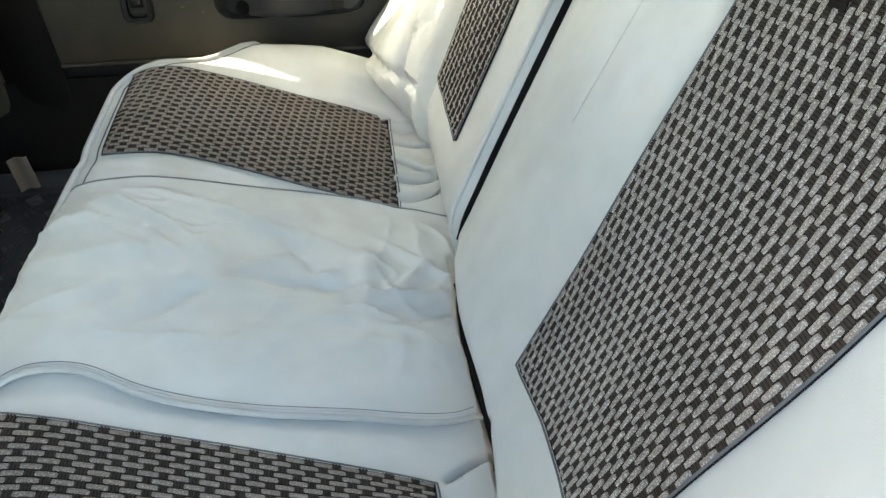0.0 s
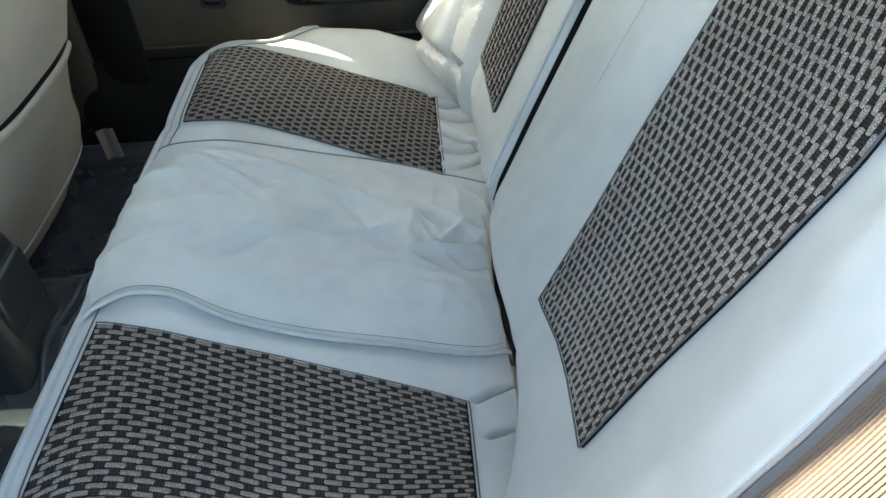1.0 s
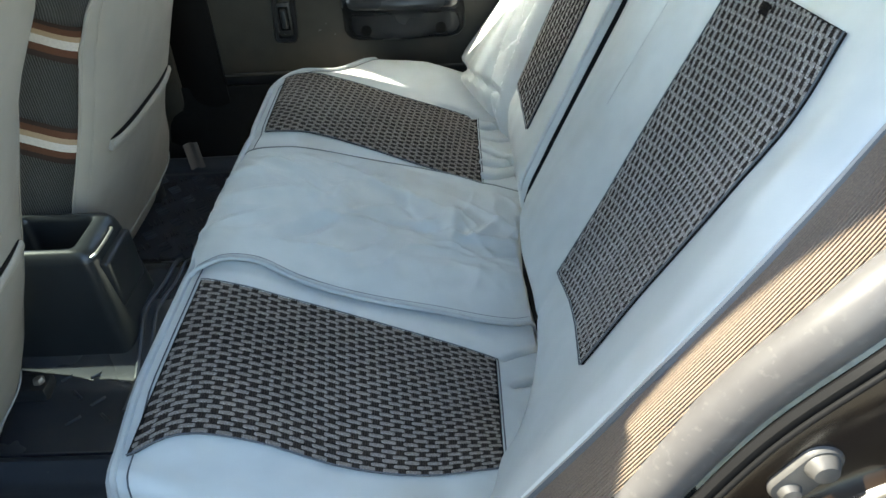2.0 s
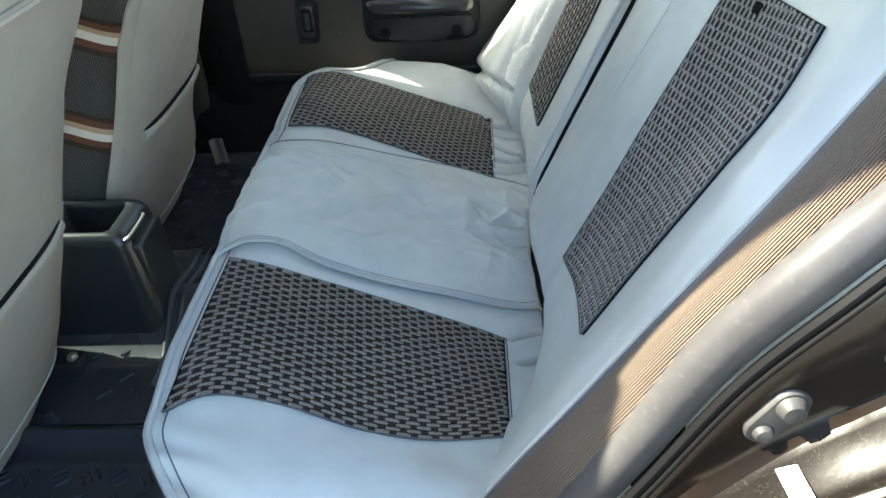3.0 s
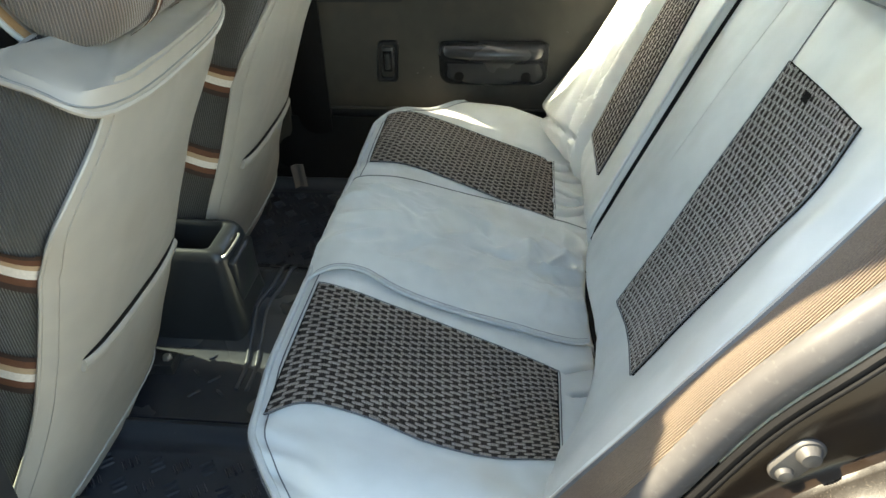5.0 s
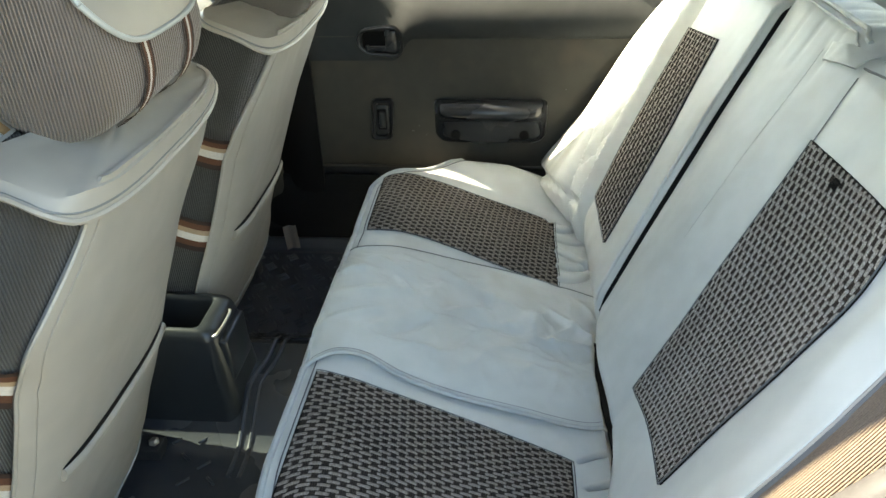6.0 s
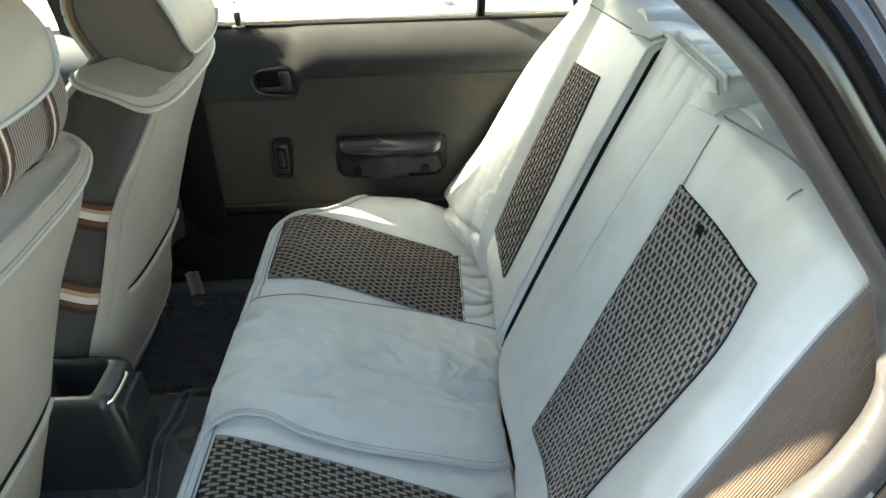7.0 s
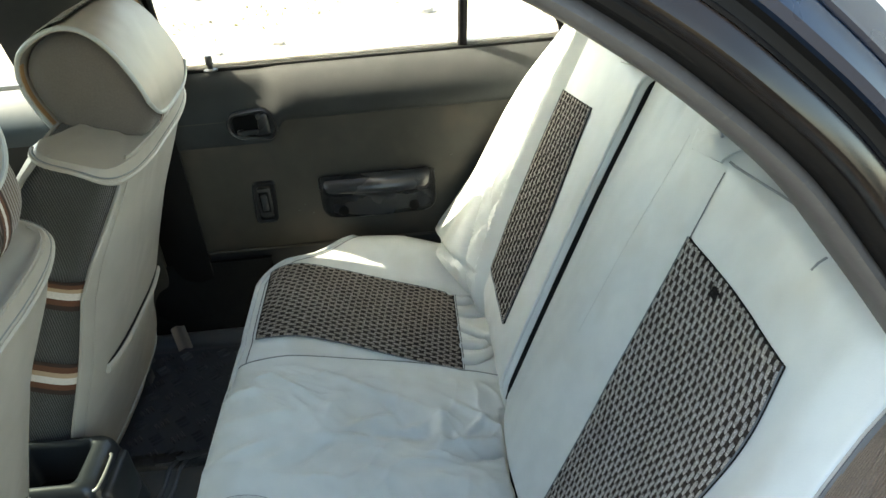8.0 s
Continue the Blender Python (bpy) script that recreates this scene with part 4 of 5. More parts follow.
part("rear_bulkhead", box((0.95, -0.60, 0.40), (1.0, 0.72, 0.97)), BLACK, shell)
part("rear_header", box((0.44, -0.47, 1.25), (0.52, 0.55, 1.30), 0.01), CLOTH, shell)
# unseen glass, darkened to weaken light on the backrest tops
part("rear_window", grid(lambda x, w: Vector((x, -0.46 + 1.0 * w + (0.5 - w) * -0.16 * (x - 0.48) / 0.5, 1.275 - 0.62 * (x - 0.48) + 0.03 * (1 - (2 * w - 1) ** 2))), np.linspace(0.48, 0.975, 6), np.linspace(0, 1, 10), 0.004), TINT, shell, "unseen rear window, darkened to hold back light")
part("front_door", box((-1.60, -0.78, 0.26), (-0.72, -0.68, 0.92), 0.02), PAINT, shell)
# unseen near pillar, made wide to keep sun off the near cushion
part("door_pillar", rings([[(x, y + d, z) for x, d in ((-0.80, -0.03), (-0.60, -0.03), (-0.60, 0.03), (-0.80, 0.03))] for y, z in ((-0.71, 0.26), (-0.68, 0.90), (-0.58, 1.14), (-0.48, 1.39))]), BLACK, shell)
# opaque sheet out of view, added to block sun from the near cushion
part("window_blocker", grid(lambda x, w: Vector((x, -0.69 + 0.225 * w, 0.92 + 0.46 * w)), (-1.60, -0.56), (0, 0.5, 1), 0.004), BLACK, shell, "unseen opaque sheet in the front window, added to block sun")
# open door stands out of view; added to cut near-side skylight
opened = thing("rear_door", (-0.62, -0.75, 0.30), "rear car door standing wide open on its hinges", "car door")
OM = Matrix.Translation((-0.62, -0.75, 0.0)) @ Matrix.Rotation(radians(-65), 4, "Z")
part("skin", box((0.02, -0.10, 0.28), (0.93, -0.055, 0.91), 0.02, 3, OM), PAINT, opened)
part("trim_panel", box((0.03, -0.056, 0.30), (0.92, 0.0, 0.80), 0.02, 3, OM), DOOR, opened)
part("top_roll", box((0.03, -0.06, 0.79), (0.92, 0.012, 0.915), 0.025, 3, OM), UPPER, opened)
part("window_frame", tube([OM @ Vector(q) for q in ((0.03, -0.07, 0.90), (0.06, -0.03, 1.10), (0.10, 0.02, 1.30), (0.30, 0.03, 1.32), (0.60, 0.02, 1.28), (0.80, -0.02, 1.10), (0.92, -0.07, 0.90))], 0.014, 8), GASKET, opened)
# pane darkened to cut more of the sky, its tint is assumed
part("pane", grid(lambda u, w: OM @ Vector((0.05 + 0.05 * w + (0.84 - 0.30 * w) * u, -0.07 + 0.09 * w, 0.91 + 0.39 * w)), (0, 0.5, 1), (0, 0.5, 1), 0.004), TINT, opened, "unseen window pane, darkened to cut skylight")
# inner trim of the near rear pillar
part("pillar_trim", along(lambda f: [(0.004, 0.0), (0.02, 0.02), (0.05, 0.02), (0.14, -0.015), (0.30, 0.0)], 46, 112), CLOTH, shell)
shelf = thing("parcel_shelf", (0.7, 0.07, 0.97), "parcel shelf under a loose pale blue-grey pleated cover", "shelf")
part("shelf_cover", grid(lambda x, y: Vector((x, y, 0.985 + 0.012 * math.sin(y * 34 + 3 * wob(x * 3, y * 2)) + 0.01 * wob(x * 8, y * 8))), np.linspace(0.395, 0.96, 40), np.linspace(-0.50, 0.66, 90), 0.01), LEATHER, shelf)


# ---- far rear door ----
DY = 0.715
door = thing("rear_door", (-0.15, 0.74, 0.30), "closed rear car door with olive-grey trim panel", "car door")


def trim_f(x, z):
    y = DY + 0.012 * sstep(0.50, 0.42, z) + 0.004 * sstep(0.60, 0.80, z) - 0.002 * wob(x * 4, z * 5)
    return Vector((x, y, z))


part("trim_panel", grid(trim_f, np.linspace(-0.635, 0.34, 40), np.linspace(0.452, 0.80, 20), 0.02), DOOR, door, "olive-grey vinyl trim panel")
part("lower_panel", grid(lambda x, z: Vector((x, DY + 0.010 + 0.012 * math.sin((z - 0.26) * 10), z)), np.linspace(-0.64, 0.34, 20), np.linspace(0.25, 0.452, 8), 0.03), BLACK, door, "black lower kick panel")
part("trim_edge", tube([(x, DY + 0.004, 0.452) for x in np.linspace(-0.635, 0.34, 8)], 0.004, 6), DOOR, door)


def upper_low(x):
    """Lower edge of the padded top roll: it dips round the handle."""
    return 0.792 - 0.055 * sstep(-0.325, -0.375, x)


def upper_f(x, w):
    lo = upper_low(x)
    z = lo + (0.917 - lo) * w
    bulge = 0.030 * math.sin(math.pi * min(1.0, w * 1.05)) ** 0.6 if w > 0 else 0.0
    bulge *= 1 - 0.72 * sstep(-0.28, -0.40, x) * sstep(0.93, 0.84, z)
    return Vector((x, DY + 0.004 + 0.040 * w ** 1.5 - bulge, z))


part("top_roll", grid(upper_f, np.linspace(-0.60, 0.34, 90), np.linspace(0, 1, 26), 0.02), UPPER, door, "padded dark grey top roll")
part("belt_strip", box((-0.60, 0.754, 0.906), (0.34, 0.765, 0.9165), 0.003), GASKET, door, "black window strip")
part("bright_strip", box((-0.60, 0.7745, 0.908), (0.34, 0.790, 0.926), 0.003), STEEL, door)
part("skin", box((-0.64, 0.79, 0.25), (0.34, 0.82, 0.912), 0.01), PAINT, door)


def rounded(cx, cz, w, h, r, n=8, y=0.0, slant=0.0, taper=0.0):
    pts = []
    for k, (sx, sz) in enumerate(((1, 1), (-1, 1), (-1, -1), (1, -1))):
        for t in np.linspace(0, math.pi / 2, n):
            a = t + k * math.pi / 2
            px, pz = sx * (w / 2 - r) + r * math.cos(a), sz * (h / 2 - r) + r * math.sin(a)
            pz *= 1 + taper * px / (w / 2)
            pts.append(Vector((cx + px + slant * pz, y, cz + pz)))
    return pts


def bezel(name, cx, cz, w, h, r, depth, lip, parent, slant=0.0, taper=0.0):
    """A raised rounded frame on the door with a sunk floor; returns the frame."""
    y = DY + 0.003
    fr = rings([rounded(cx, cz, w, h, r, y=y, slant=slant, taper=taper), rounded(cx, cz, w, h, r, y=y - depth * 0.7, slant=slant, taper=taper), rounded(cx, cz, w - 0.006, h - 0.006, r * 0.9, y=y - depth, slant=slant, taper=taper),
                rounded(cx, cz, w - lip * 2, h - lip * 2, r * 0.7, y=y - depth * 0.9, slant=slant, taper=taper), rounded(cx, cz, w - lip * 2 - 0.004, h - lip * 2 - 0.004, r * 0.65, y=y - depth * 0.2, slant=slant, taper=taper)])
    return part(name, fr, TRIMBLACK, parent)


handle = bezel("handle_bezel", -0.404, 0.789, 0.114, 0.072, 0.032, 0.014, 0.008, door, -0.10, 0.18)
part("recess", box((-0.448, DY - 0.003, 0.765), (-0.365, DY + 0.001, 0.814), 0.002), PIT, handle)
part("lever", box((-0.440, DY - 0.013, 0.766), (-0.366, DY - 0.003, 0.781), 0.004, 3), SATIN, handle, "black pull lever")
part("lever_stem", box((-0.391, DY - 0.015, 0.768), (-0.363, DY - 0.003, 0.818), 0.006, 3), SATIN, handle)
switch = bezel("window_switch", -0.412, 0.588, 0.056, 0.112, 0.013, 0.014, 0.010, door, 0.08)
part("switch_well", box((-0.430, DY - 0.008, 0.552), (-0.396, DY - 0.002, 0.626), 0.002), BLACK, switch)
part("rocker", box((-0.420, DY - 0.016, 0.568), (-0.405, DY - 0.006, 0.612), 0.004, 3, None), CONSOLE, switch, "small rocker button")
part("switch_slot", box((-0.424, DY - 0.011, 0.562), (-0.401, DY - 0.0075, 0.617), 0.002), PIT, switch)
# armrest pull
secs = []
for w_, d_, zt, zb in ((0.0, 0.010, 0.636, 0.552), (0.025, 0.032, 0.643, 0.542), (0.06, 0.050, 0.647, 0.536), (0.12, 0.060, 0.648, 0.533), (0.5, 0.064, 0.648, 0.531), (0.88, 0.060, 0.648, 0.533), (0.94, 0.050, 0.647, 0.536), (0.975, 0.032, 0.643, 0.542), (1.0, 0.010, 0.636, 0.552)):
    x = -0.276 + 0.284 * w_
    prof = [(0.0, zt - 0.010), (d_ * 0.35, zt), (d_ * 0.7, zt - 0.004), (d_ * 0.92, zt - 0.013), (d_, zt - 0.024), (d_ * 0.97, zt - 0.034), (d_ * 0.80, zt - 0.042), (d_ * 0.66, zt - 0.054), (d_ * 0.62, zb + 0.025), (d_ * 0.55, zb + 0.008), (d_ * 0.35, zb), (0.0, zb + 0.004)]
    secs.append([Vector((x, DY + 0.003 - d, z)) for d, z in prof])
rest_arm = part("armrest", rings(secs), SATIN, door, "black moulded armrest pull")
for x in (-0.221, -0.048):
    # filled black disc in place of each screw hole's shade
    part("screw_hole", lathe([(0.0125, -0.004), (0.0125, 0.0055), (0.0105, 0.0062), (0.001, 0.0050)], 18, Matrix.Translation((x, DY - 0.034, 0.561)) @ Matrix.Rotation(radians(90), 4, "X")), PIT, rest_arm, "black disc standing for a shaded screw recess")
for x, z, a in ((-0.335, 0.556, 0.003), (-0.318, 0.571, 0.0016), (-0.300, 0.545, 0.0014), (0.052, 0.668, 0.0012)):
    part("scuff_mark", box((x - a, DY - 0.0035, z - 0.0010), (x + a, DY + 0.002, z + 0.0010), 0.0005), GREYRUB, door, "tiny pale scuff")
pin = part("lock_pin", lathe([(0.006, 0), (0.006, 0.012), (0.0085, 0.016), (0.0085, 0.032), (0.007, 0.035)], 14, Matrix.Translation((-0.478, 0.752, 0.912))), BLACK, door, "black lock knob")
part("pin_collar", lathe([(0.016, 0), (0.016, 0.003), (0.010, 0.005)], 16, Matrix.Translation((-0.478, 0.752, 0.912))), BLACK, pin)


def win_y(z):
    return 0.772 - 0.34 * max(0.0, z - 0.92)


fr = curve([(-0.575, 0.775, 0.915), (-0.567, win_y(1.05), 1.05), (-0.552, win_y(1.22), 1.22), (-0.51, win_y(1.272), 1.272), (-0.20, win_y(1.272), 1.272), (0.06, win_y(1.24), 1.24), (0.19, win_y(1.15), 1.15), (0.31, win_y(0.98), 0.98), (0.335, 0.775, 0.915)], 70)
frame_part = part("window_frame", tube(fr, 0.010, 8), GASKET, door, "black window frame")
part("division_bar", tube([(0.098, 0.772, 0.912), (0.110, win_y(1.22), 1.22)], 0.011, 8), GASKET, frame_part, "black division bar")
pane = part("pane", grid(lambda x, z: Vector((x, win_y(z), z)), (-0.565, 0.095), (0.921, 1.268), 0.004), GLASS, frame_part, "clear window pane", False)
pane.visible_shadow = False
quarter = part("pane", grid(lambda w, z: Vector((0.105 + w * max(0.02, 0.31 - 0.105 - 0.55 * max(0.0, z - 0.96)), win_y(z), z)), (0, 1), (0.921, 0.96, 1.20), 0.004), GLASS, frame_part, "clear quarter light", False)
quarter.visible_shadow = False
for p in (pane, quarter):
    bm = bmesh.new()
    bm.from_mesh(p.data)
    bmesh.ops.recalc_face_normals(bm, faces=bm.faces[:])
    bm.to_mesh(p.data)

# front door beyond the pillar, and the pillar itself
fdoor = thing("front_door", (-1.1, 0.74, 0.30), "closed front car door with blue-grey top roll", "car door")
part("trim_panel", box((-1.70, DY - 0.01, 0.26), (-0.70, DY + 0.03, 0.80), 0.01), DOOR, fdoor)
part("top_roll", grid(lambda x, w: Vector((x, DY - 0.012 + 0.05 * w ** 1.5 - 0.02 * math.sin(math.pi * w), 0.79 + 0.118 * w)), np.linspace(-1.70, -0.62, 12), np.linspace(0, 1, 12), 0.02), BLUEGREY, fdoor, "blue-grey padded top roll")
# unseen box behind the seat, added to block sun from the far floor
part("armrest", box((-1.25, 0.545, 0.50), (-0.74, 0.71, 0.72), 0.03, 3), BLACK, fdoor)
part("skin", box((-1.75, 0.79, 0.25), (-0.645, 0.82, 0.908), 0.01), PAINT, fdoor)
part("bright_strip", box((-1.70, 0.765, 0.905), (-0.62, 0.79, 0.916), 0.003), STEEL, fdoor)
post = thing("door_pillar", (-0.60, 0.74, 0.26), "black door pillar with a tan seat-belt strap", "car pillar")
part("lower_trim", grid(lambda x, z: Vector((x, DY - 0.012 + 0.03 * ((x + 0.62) / 0.05) ** 2 * 0.2, z)), np.linspace(-0.725, -0.585, 8), np.linspace(0.26, 0.915, 10), 0.03), GASKET, post)
part("scuff_plate", box((-1.70, 0.655, 0.20), (0.34, 0.722, 0.285), 0.012, 3), CARPET, shell)
part("pillar_foot", grid(lambda x, w: Vector((x, 0.712 - 0.10 * (1 - w) ** 2 * (1 - ((x + 0.60) / 0.17) ** 2), 0.262 + 0.165 * w)), np.linspace(-0.77, -0.43, 20), np.linspace(0, 1, 14), 0.01), CARPET, post)
part("upper_trim", grid(lambda u, z: Vector((-0.90 + 0.325 * u + 0.02 * (z - 0.91), win_y(z) - 0.018 - 0.016 * math.sin(math.pi * u), z)), np.linspace(0, 1, 10), np.linspace(0.90, 1.37, 10), 0.02), BLACK, post)
part("belt", tube([(-0.583, 0.735, 0.92), (-0.566, win_y(1.28) - 0.03, 1.29)], 0.0, shape=[(-0.004, -0.001), (0.004, -0.001), (0.004, 0.001), (-0.004, 0.001)]), FOAM, post, "tan seat-belt webbing")
part("far_roof_rail", tube(curve([(-1.25, 0.515, 1.35), (-0.5, 0.518, 1.385), (-0.1, 0.525, 1.375), (0.12, 0.565, 1.29), (0.27, 0.65, 1.13), (0.40, 0.74, 0.92)], 40), 0.022, 8), BLACK, shell)
# unseen panel above the windows, added to keep sun off the far inset
part("far_header", grid(lambda x, w: Vector((x, win_y(1.265) - 0.006 + (0.520 - win_y(1.265)) * w, 1.265 + 0.125 * w - 0.35 * max(0.0, x + 0.10) ** 1.7)), np.linspace(-1.25, 0.16, 24), np.linspace(0, 1, 6), 0.012), CLOTH, shell, "unseen trim over the far windows, added to shade the backrest")
part("far_pillar_trim", grid(lambda x, z: Vector((x + 0.62 * (1.30 - z), 0.755 - 0.45 * max(0, z - 0.92), z)), np.linspace(0.11, 0.36, 8), np.linspace(0.90, 1.30, 10), 0.02), CLOTH, shell)
part("far_quarter", box((0.34, 0.72, 0.25), (1.0, 0.82, 0.93), 0.02), PAINT, shell)
part("far_side_trim", box((0.30, 0.69, 0.30), (0.40, 0.72, 0.93), 0.01), BLACK, shell)


# ---- floor covering ----
def mat_f(x0, x1, y0, y1, lift):
    """A moulded tray: flat floor, a low bead inside and a raised rounded rim."""
    def f(u, v):
        x, y = x0 + (x1 - x0) * u, y0 + (y1 - y0) * v
        m = min(min(u, 1 - u) * abs(x1 - x0), min(v, 1 - v) * abs(y1 - y0))
        up = 0.022 * sstep(0.040, 0.012, m) - 0.006 * sstep(0.010, 0.0, m) + 0.0035 * math.exp(-((m - 0.062) / 0.006) ** 2)
        return Vector((x, y, FLOOR + lift + up + 0.002 * wob(x * 6, y * 6)))
    return f


def tread(x0, x1, y0, y1, z, owner):
    """Raised short ribs in groups of three, turned by a quarter from group to group."""
    bm = bmesh.new()
    step = 0.046
    for i in range(int((x1 - x0) / step)):
        for j in range(int((y1 - y0) / step)):
            x, y = x0 + (i + 0.5) * step, y0 + (j + 0.5) * step
            a = radians(38) + (math.pi / 2 if (i + j) % 2 else 0.0)
            c, s_ = math.cos(a), math.sin(a)
            for k in (-1, 0, 1):
                base, crown = [], []
                for lx, ly in ((-1, 0), (-0.72, -1), (0.72, -1), (1, 0), (0.72, 1), (-0.72, 1)):
                    dx, dy = lx * 0.0135, ly * 0.0030 + k * 0.0115
                    base.append(bm.verts.new((x + dx * c - dy * s_, y + dx * s_ + dy * c, z)))
                    dx, dy = lx * 0.0110, ly * 0.0012 + k * 0.0115
                    crown.append(bm.verts.new((x + dx * c - dy * s_, y + dx * s_ + dy * c, z + 0.0050)))
                bm.faces.new(crown)
                for q in range(6):
                    bm.faces.new((base[q], base[(q + 1) % 6], crown[(q + 1) % 6], crown[q]))
    bmesh.ops.recalc_face_normals(bm, faces=bm.faces[:])
    return part("tread_ribs", bm, RUBBER, owner, "", False)


for y0, y1, lab in ((-0.68, -0.285, "black rubber floor mat with raised tread ribs, by the open door"), (0.14, 0.62, "black rubber floor mat with raised tread ribs, by the closed door")):
    fm = thing("floor_mat", ((-0.86 - 0.40) / 2, (y0 + y1) / 2, FLOOR), lab, "floor mat", "rubber floor mats")
    part("tray", grid(mat_f(-0.87, -0.395, y0, y1, 0.004), np.linspace(0, 1, 70), np.linspace(0, 1, 60), 0.004), RUBBER, fm)
    tread(-0.81, -0.42, y0 + 0.055, y1 - 0.05, FLOOR + 0.0035, fm)


def tunnel_z(y):
    return FLOOR + 0.070 * sstep(-0.150, -0.015, y) * sstep(0.230, 0.100, y)


bridge = thing("tunnel_mat", (-0.55, 0.02, FLOOR), "black rubber mat bridging the floor tunnel", "floor mat", "rubber floor mats")
part("sheet", grid(lambda x, y: Vector((x, y, tunnel_z(y) + 0.005 + 0.001 * wob(x * 12, y * 12))), np.linspace(-0.80, -0.385, 24), np.linspace(-0.275, 0.22, 70), 0.004), DUSTY, bridge)
for x, r in ((-0.572, 0.0050), (-0.552, 0.0042)):
    part("ridge", tube([(x + 0.012 * sstep(-0.02, 0.06, y), y, tunnel_z(y) + 0.006) for y in np.linspace(-0.19, 0.14, 40)], r, 8), RUBBER, bridge, "raised bead over the tunnel")
part("edge_bead", tube([(x, -0.272, FLOOR + 0.008) for x in np.linspace(-0.80, -0.39, 6)], 0.0035, 6), RUBBER, bridge)
for x, y, a in ((-0.640, -0.115, 0.8), (-0.665, -0.150, -0.7), (-0.625, -0.165, 0.8), (-0.690, -0.118, 0.8), (-0.600, -0.200, -0.7), (-0.650, -0.205, 0.8)):
    part("tread_rib", box((-0.013, -0.0024, -0.002), (0.013, 0.0024, 0.003), 0.0015, 1, Matrix.Translation((x, y, tunnel_z(y) + 0.005)) @ Matrix.Rotation(a, 4, "Z")), RUBBER, bridge)
setting("floor_tunnel", grid(lambda x, y: Vector((x, y, tunnel_z(y) - 0.004)), np.linspace(-1.7, -0.38, 10), np.linspace(-0.2, 0.28, 30), 0.004), CARPET, "black carpeted floor tunnel", "floor")

# ---- centre console ----
console = thing("centre_console", (-0.72, 0.0, FLOOR), "charcoal plastic centre console with an open rear tray", "console")


def soft_rect(x0, x1, y0, y1, r, z, n=7):
    """A ring round a rectangle with rounded corners, counter-clockwise from the rear far corner."""
    pts = []
    for k, (cx, cy) in enumerate(((x1 - r, y1 - r), (x0 + r, y1 - r), (x0 + r, y0 + r), (x1 - r, y0 + r))):
        for t in np.linspace(0, math.pi / 2, n):
            a = t + k * math.pi / 2
            pts.append(Vector((cx + r * math.cos(a), cy + r * math.sin(a), z)))
    return pts


YC = -0.006
secs = [soft_rect(-1.30, xr, YC - w, YC + w, r, FLOOR + h) for h, w, xr, r in ((0.0, 0.088, -0.566, 0.030), (0.02, 0.083, -0.572, 0.030), (0.07, 0.078, -0.580, 0.030), (0.14, 0.073, -0.587, 0.028), (0.19, 0.068, -0.592, 0.026), (0.215, 0.065, -0.597, 0.024))]
part("body", rings(secs, False), CONSOLE, console)
lip = [soft_rect(x0, x1, YC - w, YC + w, r, z) for x0, x1, w, r, z in ((-1.30, -0.597, 0.065, 0.024, 0.477), (-1.299, -0.601, 0.063, 0.022, 0.487), (-1.297, -0.608, 0.059, 0.020, 0.495), (-1.29, -0.618, 0.054, 0.018, 0.4985), (-0.760, -0.628, 0.050, 0.015, 0.4985), (-0.757, -0.633, 0.047, 0.013, 0.495), (-0.755, -0.636, 0.045, 0.012, 0.485), (-0.750, -0.640, 0.042, 0.012, 0.412), (-0.748, -0.643, 0.040, 0.011, 0.408))]
part("tray_rim", rings(lip, False), CONSOLE, console, "rounded satin charcoal tray rim")
part("tray_well", rings([soft_rect(-0.752, -0.639, YC - 0.044, YC + 0.044, 0.011, z) for z in (0.405, 0.412)]), PIT, console, "dark tray well")
ash = part("ashtray", box((-0.607, YC - 0.052, 0.372), (-0.5825, YC + 0.050, 0.470), 0.008, 3), CONSOLE, console, "flush ashtray drawer")
part("pull", tube(curve([(-0.600, -0.066, 0.488), (-0.592, -0.060, 0.493), (-0.589, -0.030, 0.495), (-0.590, 0.000, 0.495), (-0.596, 0.010, 0.491)], 20), 0.0026, 8), STEEL, ash, "bright metal pull bar")


# ---- front seats ----
FD, FN = Vector((0.35, 0, 0.936)), Vector((0.936, 0, -0.35))
HD, HN = Vector((-0.42, 0, 0.907)), Vector((0.907, 0, 0.42))


